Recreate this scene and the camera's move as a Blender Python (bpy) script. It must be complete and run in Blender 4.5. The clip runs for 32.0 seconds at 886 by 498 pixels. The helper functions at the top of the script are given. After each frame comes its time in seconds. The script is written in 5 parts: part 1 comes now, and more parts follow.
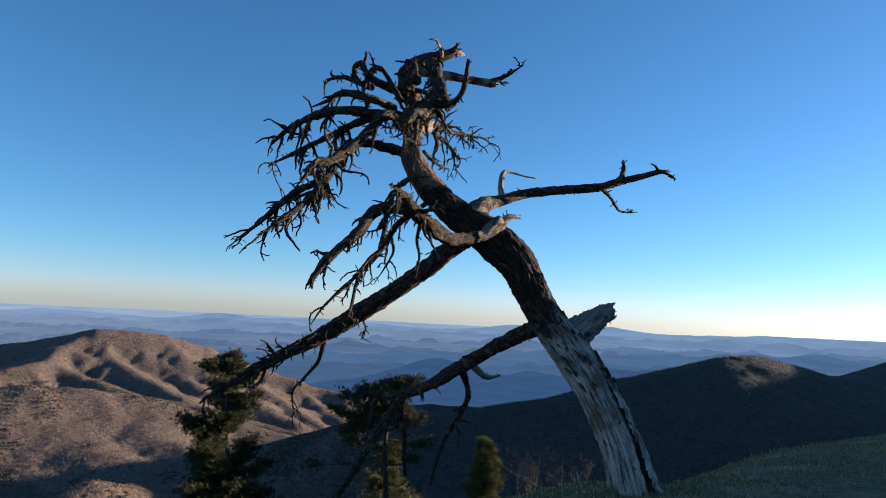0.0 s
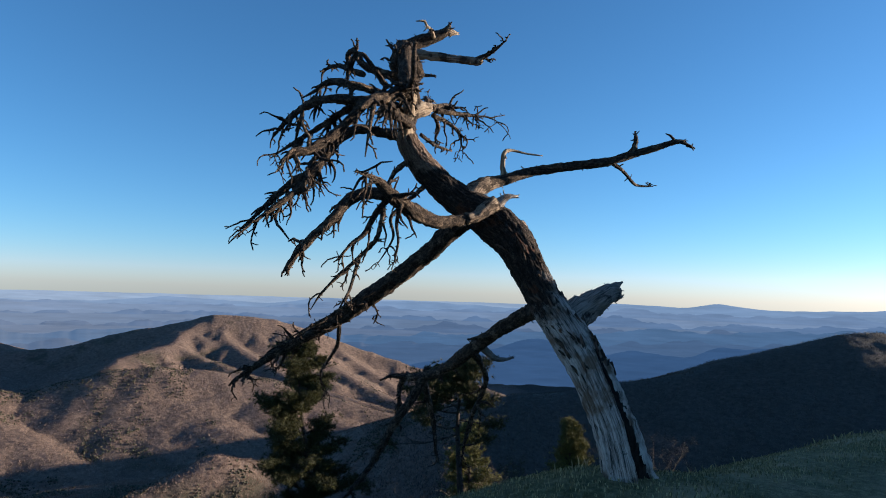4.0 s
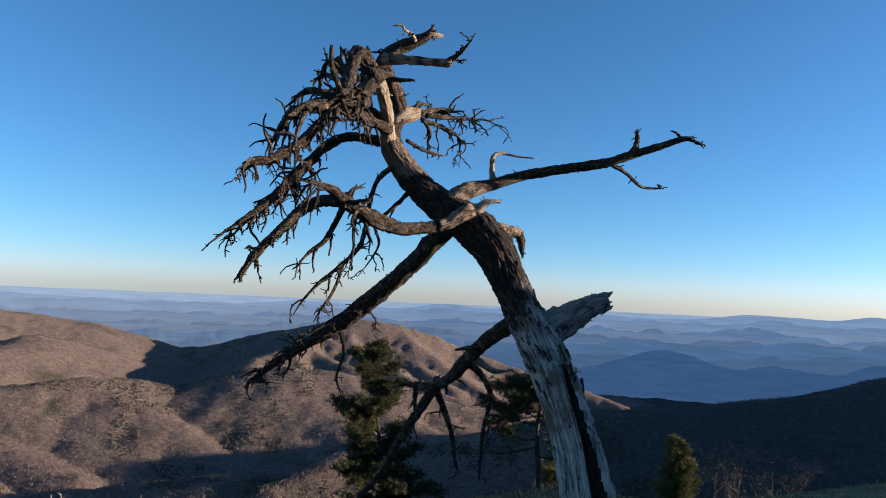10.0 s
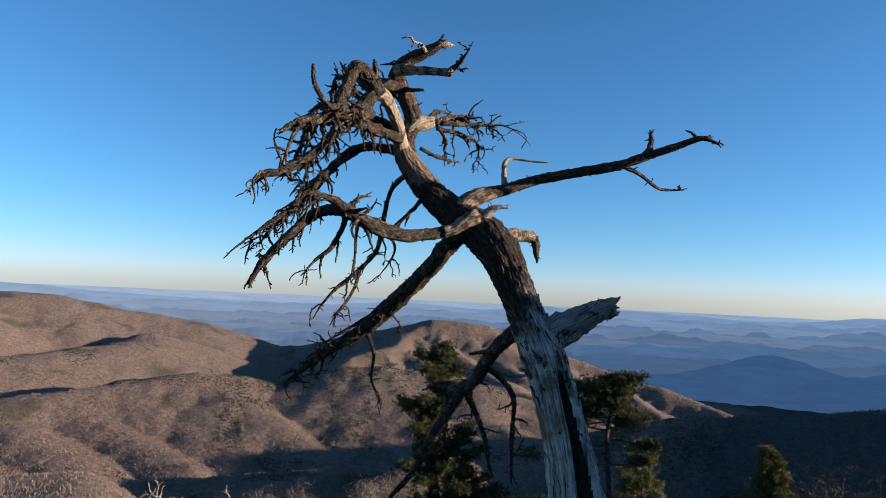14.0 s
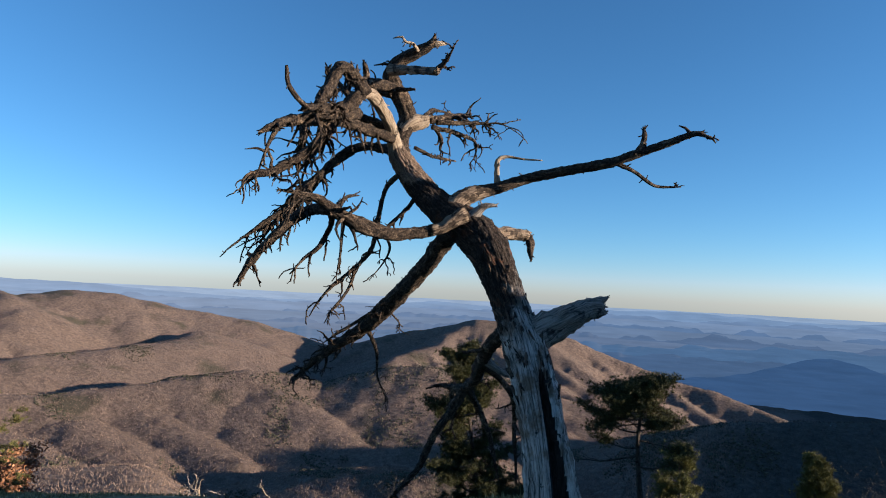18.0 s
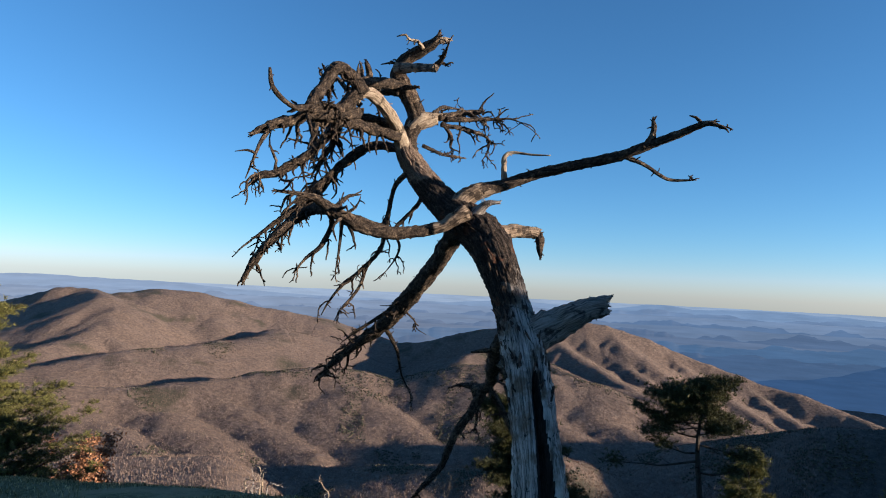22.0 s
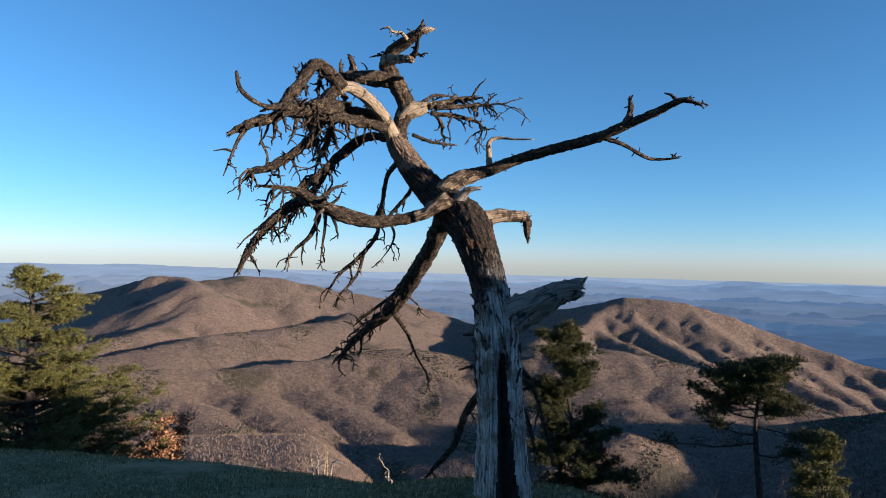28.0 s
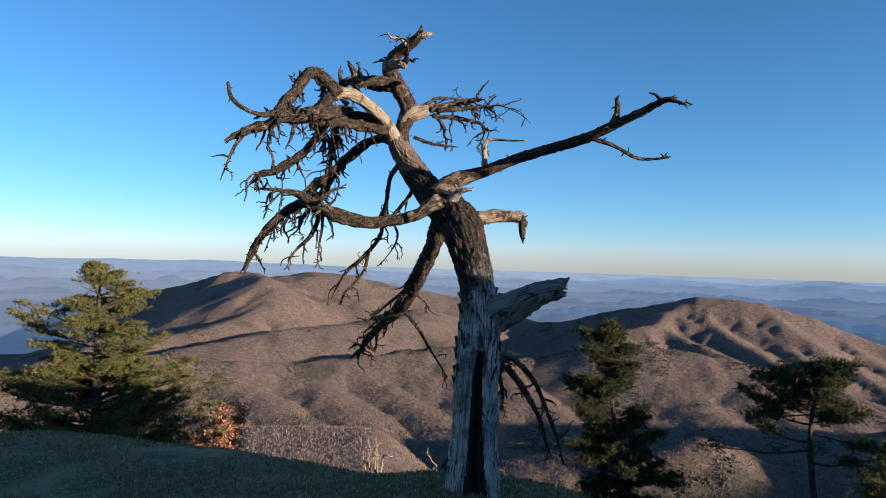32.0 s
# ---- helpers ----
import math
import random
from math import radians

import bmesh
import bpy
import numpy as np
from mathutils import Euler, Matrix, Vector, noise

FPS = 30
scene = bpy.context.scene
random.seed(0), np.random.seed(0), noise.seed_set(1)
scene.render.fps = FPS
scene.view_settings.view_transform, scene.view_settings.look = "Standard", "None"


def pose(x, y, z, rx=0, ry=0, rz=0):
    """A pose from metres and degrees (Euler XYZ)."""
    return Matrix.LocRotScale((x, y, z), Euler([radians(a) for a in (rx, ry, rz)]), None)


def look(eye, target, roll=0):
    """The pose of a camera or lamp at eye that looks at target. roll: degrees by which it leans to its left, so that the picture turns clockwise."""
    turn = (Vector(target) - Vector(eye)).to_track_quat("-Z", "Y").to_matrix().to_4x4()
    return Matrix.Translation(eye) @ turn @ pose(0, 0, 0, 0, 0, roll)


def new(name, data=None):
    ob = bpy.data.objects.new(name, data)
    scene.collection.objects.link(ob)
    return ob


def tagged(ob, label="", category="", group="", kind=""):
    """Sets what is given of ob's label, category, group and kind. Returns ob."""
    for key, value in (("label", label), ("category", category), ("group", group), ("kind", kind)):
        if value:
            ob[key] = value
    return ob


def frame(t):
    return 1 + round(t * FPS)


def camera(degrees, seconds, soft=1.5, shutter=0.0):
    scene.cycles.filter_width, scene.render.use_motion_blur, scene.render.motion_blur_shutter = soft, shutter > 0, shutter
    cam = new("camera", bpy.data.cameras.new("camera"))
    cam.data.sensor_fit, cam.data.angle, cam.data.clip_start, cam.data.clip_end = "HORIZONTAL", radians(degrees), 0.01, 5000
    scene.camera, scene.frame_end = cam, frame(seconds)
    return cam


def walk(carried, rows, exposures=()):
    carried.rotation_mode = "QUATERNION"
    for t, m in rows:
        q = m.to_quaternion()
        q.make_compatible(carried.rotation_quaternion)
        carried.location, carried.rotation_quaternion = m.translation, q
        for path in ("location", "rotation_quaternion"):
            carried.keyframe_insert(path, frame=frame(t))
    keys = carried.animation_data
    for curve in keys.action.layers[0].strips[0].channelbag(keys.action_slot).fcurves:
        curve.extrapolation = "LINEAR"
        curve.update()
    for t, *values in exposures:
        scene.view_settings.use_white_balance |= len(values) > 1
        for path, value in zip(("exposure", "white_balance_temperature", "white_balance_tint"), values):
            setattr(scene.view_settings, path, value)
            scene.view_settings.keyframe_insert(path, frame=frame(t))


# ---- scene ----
cam = camera(69.1, 32.0, soft=1.0)
METRES, EYE, TILT, LEAN, TURN = 6.2, 1.6, -21.5, -12.4, 0.0
ROWS = [
    (0.0, 0.0, 0.0, 0.0, 4.44, 27.88, 8.45),
    (0.5, 0.0122, 0.0039, 0.0007, 5.87, 28.35, 7.97),
    (1.0, 0.0325, -0.001, -0.0058, 7.2, 28.28, 7.22),
    (1.5, 0.0496, -0.0044, -0.0098, 8.24, 27.8, 6.74),
    (2.0, 0.0616, 0.0081, -0.0093, 8.97, 27.44, 6.53),
    (2.5, 0.0747, 0.02, -0.0055, 9.83, 27.16, 6.56),
    (3.0, 0.0958, 0.0224, -0.0086, 11.06, 27.05, 6.52),
    (3.5, 0.1223, 0.0224, -0.0124, 12.14, 27.16, 6.47),
    (5.5, 0.2003, 0.042, -0.0195, 14.53, 27.73, 4.62),
    (6.0, 0.2116, 0.0553, -0.0176, 15.3, 27.86, 4.17),
    (6.5, 0.2227, 0.0646, -0.0143, 16.1, 27.76, 3.91),
    (7.0, 0.2428, 0.0665, -0.0176, 17.04, 27.7, 3.53),
    (7.5, 0.2632, 0.0675, -0.0188, 18.1, 27.7, 3.14),
    (8.0, 0.2728, 0.0796, -0.0164, 18.97, 28.05, 2.97),
    (8.5, 0.2817, 0.0935, -0.0114, 19.85, 28.57, 2.79),
    (9.0, 0.3045, 0.0975, -0.0138, 20.93, 28.75, 2.32),
    (9.5, 0.328, 0.1004, -0.0167, 21.78, 28.57, 1.79),
    (10.0, 0.3412, 0.1082, -0.0174, 22.35, 28.53, 1.18),
    (10.5, 0.3606, 0.1171, -0.0156, 23.15, 28.54, 0.64),
    (11.0, 0.3847, 0.1173, -0.0204, 24.4, 28.51, 0.07),
    (11.5, 0.4046, 0.1173, -0.0221, 25.43, 28.45, -0.3),
    (12.0, 0.4114, 0.1312, -0.0186, 26.33, 28.65, -0.65),
    (12.5, 0.4159, 0.1408, -0.0143, 27.28, 28.76, -1.25),
    (13.0, 0.4299, 0.142, -0.017, 28.55, 28.69, -2.06),
    (13.5, 0.4462, 0.1417, -0.0187, 29.42, 28.59, -2.41),
    (14.0, 0.4562, 0.1443, -0.0188, 29.59, 28.59, -2.19),
    (14.5, 0.4626, 0.146, -0.0194, 29.53, 28.84, -1.85),
    (16.5, 0.4746, 0.1714, -0.015, 29.82, 29.58, -1.98),
    (17.0, 0.4874, 0.1808, -0.013, 30.83, 29.14, -2.63),
    (17.5, 0.5094, 0.184, -0.0157, 32.06, 28.69, -3.58),
    (18.0, 0.5245, 0.1854, -0.017, 33.06, 28.4, -3.99),
    (18.5, 0.5293, 0.1947, -0.015, 33.83, 28.51, -4.09),
    (19.0, 0.5335, 0.2083, -0.0089, 34.62, 28.84, -4.41),
    (19.5, 0.5426, 0.2162, -0.0079, 35.54, 28.78, -5.1),
    (20.0, 0.5628, 0.2191, -0.0095, 36.49, 28.52, -5.99),
    (20.5, 0.5769, 0.224, -0.0097, 37.19, 27.99, -6.19),
    (21.0, 0.5795, 0.2325, -0.0068, 37.62, 27.74, -6.11),
    (21.5, 0.5812, 0.2405, -0.0038, 38.07, 27.77, -6.18),
    (22.0, 0.5977, 0.2493, -0.0037, 38.8, 27.75, -6.51),
    (22.5, 0.6145, 0.2556, -0.0038, 39.62, 27.59, -6.68),
    (23.0, 0.6209, 0.2639, -0.0013, 40.23, 27.49, -6.64),
    (23.5, 0.6202, 0.2758, 0.0035, 40.71, 27.62, -6.67),
    (24.0, 0.6293, 0.2865, 0.0067, 41.47, 27.61, -6.97),
    (24.5, 0.6469, 0.2938, 0.0081, 42.15, 27.22, -7.51),
    (25.0, 0.658, 0.2969, 0.0071, 42.7, 26.72, -7.65),
    (25.5, 0.6567, 0.2982, 0.0079, 42.98, 26.4, -7.5),
    (27.5, 0.6988, 0.3226, 0.0115, 45.28, 25.64, -8.13),
    (28.0, 0.7102, 0.3169, 0.0075, 45.32, 25.3, -7.95),
    (28.5, 0.7247, 0.3157, 0.0047, 45.36, 25.14, -8.1),
    (29.0, 0.7442, 0.3253, 0.0047, 45.7, 25.18, -8.49),
    (29.5, 0.7566, 0.3348, 0.0074, 46.34, 25.17, -8.62),
    (30.0, 0.756, 0.3476, 0.0106, 46.72, 25.4, -8.8),
    (30.5, 0.7556, 0.3616, 0.0171, 47.25, 25.61, -9.19),
    (31.0, 0.7692, 0.3713, 0.0179, 48.68, 25.53, -9.98),
    (31.5, 0.7898, 0.3791, 0.0182, 49.97, 25.02, -10.52),
    (32.0, 0.8002, 0.3807, 0.018, 50.62, 24.2, -10.52),
]
walk(cam, [(t, pose(0, 0, EYE, TILT, LEAN, TURN) @ pose(METRES * x, METRES * y, METRES * z, 90 + pitch, roll, yaw)) for t, x, y, z, yaw, pitch, roll in ROWS],
     [(0.0, 1.36, 5750, 10), (32.0, 1.36, 5750, 10)])

# ---- world, sun and exposure ----
SUN_AZ, SUN_EL = -69.0, 9.0
world = bpy.data.worlds.new("evening_sky")
scene.world = world
world.use_nodes = True
wn = world.node_tree.nodes
sky = wn.new("ShaderNodeTexSky")
sky.sky_type = "NISHITA"
sky.sun_disc = False
sky.sun_elevation = radians(SUN_EL)
sky.sun_rotation = radians(-SUN_AZ)
sky.altitude = 1200
sky.air_density = 1.0
sky.dust_density = 0.6
sky.ozone_density = 3.8
wn["Background"].inputs["Strength"].default_value = 0.08
# clear blue above, the reddish evening haze where the sky turns pale
wl = world.node_tree.links
parts_ = wn.new("ShaderNodeSeparateColor")
wl.new(sky.outputs[0], parts_.inputs[0])
redness = wn.new("ShaderNodeMath")
redness.operation = "DIVIDE"
wl.new(parts_.outputs[0], redness.inputs[0])
wl.new(parts_.outputs[2], redness.inputs[1])
paleness = wn.new("ShaderNodeMapRange")
paleness.inputs["From Min"].default_value, paleness.inputs["From Max"].default_value = 0.2, 0.85
wl.new(redness.outputs[0], paleness.inputs["Value"])
tint_ = wn.new("ShaderNodeMix")
tint_.data_type = "RGBA"
wl.new(paleness.outputs[0], tint_.inputs[0])
tint_.inputs[6].default_value, tint_.inputs[7].default_value = (0.8, 0.95, 0.94, 1), (1.17, 1.09, 1.25, 1)
tinted = wn.new("ShaderNodeMix")
tinted.data_type, tinted.blend_type = "RGBA", "MULTIPLY"
tinted.inputs[0].default_value = 1.0
wl.new(sky.outputs[0], tinted.inputs[6])
wl.new(tint_.outputs[2], tinted.inputs[7])
wl.new(tinted.outputs[2], wn["Background"].inputs["Color"])
sun = new("sun", bpy.data.lights.new("sun", "SUN"))
sun.data.energy = 5.0
sun.data.angle = radians(0.5)
sun.data.color = (1.0, 0.78, 0.55)
sx, sy = -math.sin(radians(SUN_AZ)), math.cos(radians(SUN_AZ))
sun_way = Vector((sx * math.cos(radians(SUN_EL)), sy * math.cos(radians(SUN_EL)), math.sin(radians(SUN_EL))))
sun.matrix_world = look(sun_way * 60, (0, 0, 0))
scene.view_settings.exposure = 0.0


# ---- small tools ----
def part(name, bm, material, parent=None, label="", smooth=True):
    """Link a bmesh as one mesh object, under a thing or a part."""
    me = bpy.data.meshes.new(name)
    bm.to_mesh(me)
    bm.free()
    me.materials.append(material)
    if smooth:
        me.polygons.foreach_set("use_smooth", [True] * len(me.polygons))
    ob = new(name, me)
    ob.parent = parent
    if label:
        tagged(ob, label)
    return ob


def raw(name, verts, faces, material, parent=None, smooth=False):
    """Link plain vertex and face arrays as one mesh object."""
    me = bpy.data.meshes.new(name)
    me.from_pydata(verts, [], faces)
    me.materials.append(material)
    if smooth:
        me.polygons.foreach_set("use_smooth", [True] * len(me.polygons))
    me.update()
    ob = new(name, me)
    ob.parent = parent
    return ob


def hash2(ix, iy, seed):
    n = (ix.astype(np.int64) * 374761393 + iy.astype(np.int64) * 668265263 + seed * 1442695041) & 0xFFFFFFFF
    n = ((n ^ (n >> 13)) * 1274126177) & 0xFFFFFFFF
    return ((n ^ (n >> 16)) & 0xFFFF) / 65535.0


def vnoise(x, y, seed=0):
    """Smooth value noise, 0 to 1."""
    ix, iy = np.floor(x), np.floor(y)
    fx, fy = x - ix, y - iy
    fx, fy = fx * fx * fx * (fx * (fx * 6 - 15) + 10), fy * fy * fy * (fy * (fy * 6 - 15) + 10)
    a, b = hash2(ix, iy, seed), hash2(ix + 1, iy, seed)
    c, d = hash2(ix, iy + 1, seed), hash2(ix + 1, iy + 1, seed)
    return (a * (1 - fx) + b * fx) * (1 - fy) + (c * (1 - fx) + d * fx) * fy


def fbm(x, y, seed=0, octaves=4):
    s, a, t = 0.0, 0.5, 0.0
    for k in range(octaves):
        s, t = s + a * vnoise(x * 2 ** k, y * 2 ** k, seed + k), t + a
        a *= 0.5
    return s / t


def ramp(v, lo, hi):
    t = np.clip((v - lo) / (hi - lo), 0, 1)
    return t * t * (3 - 2 * t)


# ---- materials ----
def material(name, rough=0.85):
    m = bpy.data.materials.new(name)
    m.use_nodes = True
    n, l = m.node_tree.nodes, m.node_tree.links
    b = n["Principled BSDF"]
    b.inputs["Roughness"].default_value = rough
    b.inputs["Specular IOR Level"].default_value = 0.25
    return m, n, l, b


def noise_node(n, l, scale, detail=4, rough=0.6, vec=None):
    t = n.new("ShaderNodeTexNoise")
    t.inputs["Scale"].default_value = scale
    t.inputs["Detail"].default_value = detail
    t.inputs["Roughness"].default_value = rough
    if vec is not None:
        l.new(vec, t.inputs["Vector"])
    return t


def colours(n, l, fac, stops):
    r = n.new("ShaderNodeValToRGB")
    e = r.color_ramp.elements
    while len(e) < len(stops):
        e.new(0.5)
    for k, (p, c) in enumerate(stops):
        e[k].position, e[k].color = p, (*c, 1)
    l.new(fac, r.inputs["Fac"])
    return r.outputs["Color"]


def blend(n, l, fac, a, b):
    m = n.new("ShaderNodeMix")
    m.data_type = "RGBA"
    if isinstance(fac, float):
        m.inputs[0].default_value = fac
    else:
        l.new(fac, m.inputs[0])
    for sock, v in ((m.inputs[6], a), (m.inputs[7], b)):
        if isinstance(v, tuple):
            sock.default_value = (*v, 1)
        else:
            l.new(v, sock)
    return m.outputs[2]


def maths(n, l, op, a, b=0.0, clamp=False):
    m = n.new("ShaderNodeMath")
    m.operation, m.use_clamp = op, clamp
    for sock, v in ((m.inputs[0], a), (m.inputs[1], b)):
        if isinstance(v, (int, float)):
            sock.default_value = v
        else:
            l.new(v, sock)
    return m.outputs[0]


def bump(n, l, b, height, strength, distance):
    k = n.new("ShaderNodeBump")
    k.inputs["Strength"].default_value = strength
    k.inputs["Distance"].default_value = distance
    l.new(height, k.inputs["Height"])
    l.new(k.outputs[0], b.inputs["Normal"])


def spot(n, which="Object"):
    return n.new("ShaderNodeTexCoord").outputs[which]


def stretched(n, l, vec, scale):
    m = n.new("ShaderNodeMapping")
    m.inputs["Scale"].default_value = scale
    l.new(vec, m.inputs["Vector"])
    return m.outputs[0]


def grain_nodes(n, l, along=7.0, across=42.0, detail=6):
    """Fibres that run along a limb."""
    return noise_node(n, l, 1, detail, 0.72, stretched(n, l, spot(n, "UV"), (across, along, 1)))


def bark_material():
    m, n, l, b = material("dark_flaking_bark", 0.9)
    p = spot(n)
    grain = grain_nodes(n, l, 13, 24)
    big = noise_node(n, l, 6, 5, 0.65, p)
    fine = noise_node(n, l, 55, 6, 0.75, p)
    mixed = maths(n, l, "ADD", maths(n, l, "MULTIPLY", grain.outputs[0], 0.55), maths(n, l, "MULTIPLY", fine.outputs[0], 0.45))
    dark = colours(n, l, mixed, [(0.4, (0.00624, 0.00468, 0.0039)), (0.48, (0.0351, 0.025, 0.0187)), (0.56, (0.109, 0.078, 0.0546)), (0.66, (0.281, 0.218, 0.156))])
    bare = colours(n, l, mixed, [(0.38, (0.00936, 0.00624, 0.00468)), (0.48, (0.117, 0.078, 0.0515)), (0.6, (0.351, 0.265, 0.183))])
    l.new(blend(n, l, colours(n, l, big.outputs[0], [(0.56, (0, 0, 0)), (0.62, (1, 1, 1))]), dark, bare), b.inputs["Base Color"])
    bump(n, l, b, mixed, 1.0, 0.09)
    return m


def wood_material(name, low, mid, high, patches=0.55):
    m, n, l, b = material(name, 0.8)
    p = spot(n)
    grain = grain_nodes(n, l, 5, 60)
    big = noise_node(n, l, 7, 5, 0.65, p)
    col = colours(n, l, grain.outputs[0], [(0.36, low), (0.45, mid), (0.58, high)])
    rot = colours(n, l, grain.outputs[0], [(0.4, tuple(v * 0.3 for v in low)), (0.6, tuple(v * 0.45 for v in mid))])
    l.new(blend(n, l, colours(n, l, big.outputs[0], [(patches, (0, 0, 0)), (patches + 0.08, (1, 1, 1))]), col, rot), b.inputs["Base Color"])
    bump(n, l, b, grain.outputs[0], 0.9, 0.05)
    return m


def trunk_material():
    """Bark above, stripped and weathered grey wood below, with a ragged border."""
    m, n, l, b = material("weathered_trunk", 0.85)
    p = spot(n)
    sep = n.new("ShaderNodeSeparateXYZ")
    l.new(p, sep.inputs[0])
    big = noise_node(n, l, 3.0, 5, 0.7, p)
    grain = grain_nodes(n, l, 2.6, 30)
    fine = noise_node(n, l, 45, 6, 0.75, p)
    mixed = maths(n, l, "ADD", maths(n, l, "MULTIPLY", grain_nodes(n, l, 9, 26).outputs[0], 0.55), maths(n, l, "MULTIPLY", fine.outputs[0], 0.45))
    bark = colours(n, l, mixed, [(0.4, (0.00468, 0.00312, 0.00312)), (0.49, (0.0234, 0.0172, 0.014)), (0.57, (0.078, 0.0546, 0.0406)), (0.67, (0.234, 0.179, 0.14))])
    red = colours(n, l, mixed, [(0.4, (0.0234, 0.0101, 0.00624)), (0.6, (0.156, 0.0663, 0.0351))])
    rust = noise_node(n, l, 4.5, 4, 0.6, p)
    bark = blend(n, l, colours(n, l, rust.outputs[0], [(0.58, (0, 0, 0)), (0.64, (1, 1, 1))]), bark, red)
    wood = colours(n, l, grain.outputs[0], [(0.37, (0.018, 0.016, 0.015)), (0.43, (0.17, 0.148, 0.13)), (0.5, (0.47, 0.41, 0.36)), (0.61, (0.74, 0.665, 0.59))])
    tint = noise_node(n, l, 5, 4, 0.6, p)
    wood = blend(n, l, colours(n, l, tint.outputs[0], [(0.48, (0, 0, 0)), (0.62, (0.8, 0.8, 0.8))]), wood, (0.17, 0.105, 0.06))
    flake = noise_node(n, l, 16, 5, 0.7, p)
    wood = blend(n, l, colours(n, l, flake.outputs[0], [(0.6, (0, 0, 0)), (0.66, (1, 1, 1))]), wood, (0.05, 0.042, 0.038))
    right = maths(n, l, "SUBTRACT", maths(n, l, "MULTIPLY", maths(n, l, "ADD", sep.outputs[0], sep.outputs[1]), 0.71), 4.9)
    edge = maths(n, l, "ADD", sep.outputs[2], maths(n, l, "MULTIPLY", maths(n, l, "SUBTRACT", maths(n, l, "ADD", maths(n, l, "MULTIPLY", big.outputs[0], 0.6), maths(n, l, "MULTIPLY", grain.outputs[0], 0.4)), 0.5), 3.4))
    edge = maths(n, l, "SUBTRACT", edge, maths(n, l, "MULTIPLY", right, 1.7))
    mask = maths(n, l, "MULTIPLY", maths(n, l, "SUBTRACT", edge, 1.62), 5.0, True)
    tan = colours(n, l, mixed, [(0.38, (0.039, 0.0257, 0.0195)), (0.47, (0.172, 0.117, 0.0858)), (0.62, (0.39, 0.296, 0.218))])
    upper = maths(n, l, "MULTIPLY", maths(n, l, "SUBTRACT", maths(n, l, "ADD", sep.outputs[2], maths(n, l, "MULTIPLY", maths(n, l, "SUBTRACT", rust.outputs[0], 0.5), 1.1)), 2.74), 9.0, True)
    l.new(blend(n, l, upper, blend(n, l, mask, wood, bark), tan), b.inputs["Base Color"])
    bump(n, l, b, maths(n, l, "ADD", grain.outputs[0], maths(n, l, "MULTIPLY", mixed, mask)), 1.0, 0.07)
    return m


def needle_material(name, dark, light):
    m, n, l, b = material(name, 0.6)
    geo = n.new("ShaderNodeNewGeometry")
    col = colours(n, l, geo.outputs["Random Per Island"], [(0.0, dark), (0.75, light), (1.0, tuple(min(1, v * 1.7) for v in light))])
    l.new(col, b.inputs["Base Color"])
    return m


def ground_material():
    """Rough hilltop grass that gives way to leafless woodland on the slopes."""
    m, n, l, b = material("hill_ground", 0.95)
    p = spot(n)
    dist = n.new("ShaderNodeVectorMath")
    dist.operation = "DISTANCE"
    l.new(p, dist.inputs[0])
    dist.inputs[1].default_value = (9, 9, 0)
    blades = noise_node(n, l, 14, 6, 0.75, p)
    patch = noise_node(n, l, 0.8, 5, 0.6, p)
    grass = colours(n, l, blades.outputs[0], [(0.3, (0.06, 0.057, 0.024)), (0.5, (0.135, 0.122, 0.054)), (0.68, (0.3, 0.255, 0.13))])
    grass = blend(n, l, colours(n, l, patch.outputs[0], [(0.5, (0, 0, 0)), (0.62, (0.85, 0.85, 0.85))]), grass, (0.31, 0.245, 0.135))
    trees = noise_node(n, l, 0.12, 5, 0.75, p)
    stand = noise_node(n, l, 0.006, 4, 0.6, p)
    woods = colours(n, l, trees.outputs[0], [(0.3, (0.07, 0.05, 0.04)), (0.5, (0.145, 0.104, 0.081)), (0.7, (0.235, 0.167, 0.128))])
    woods = blend(n, l, colours(n, l, stand.outputs[0], [(0.56, (0, 0, 0)), (0.66, (0.75, 0.75, 0.75))]), woods, (0.045, 0.044, 0.026))
    # darker woods on the spur across the gully, its shade put into colour
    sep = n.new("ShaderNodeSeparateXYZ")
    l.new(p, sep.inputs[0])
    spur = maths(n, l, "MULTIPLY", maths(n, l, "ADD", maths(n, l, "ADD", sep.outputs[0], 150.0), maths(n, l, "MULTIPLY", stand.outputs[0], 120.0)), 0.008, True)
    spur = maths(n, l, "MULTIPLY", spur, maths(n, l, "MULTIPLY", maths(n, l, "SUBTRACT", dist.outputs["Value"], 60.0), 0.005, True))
    shade_woods = colours(n, l, trees.outputs[0], [(0.3, (0.03, 0.029, 0.025)), (0.5, (0.055, 0.05, 0.042)), (0.7, (0.09, 0.077, 0.064))])
    woods = blend(n, l, spur, woods, shade_woods)
    far = maths(n, l, "MULTIPLY", maths(n, l, "SUBTRACT", dist.outputs["Value"], 17.0), 0.12, True)
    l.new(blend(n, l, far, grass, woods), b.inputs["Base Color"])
    bump(n, l, b, maths(n, l, "ADD", blades.outputs[0], maths(n, l, "MULTIPLY", trees.outputs[0], maths(n, l, "MULTIPLY", far, 60.0))), 0.8, 0.08)
    return m


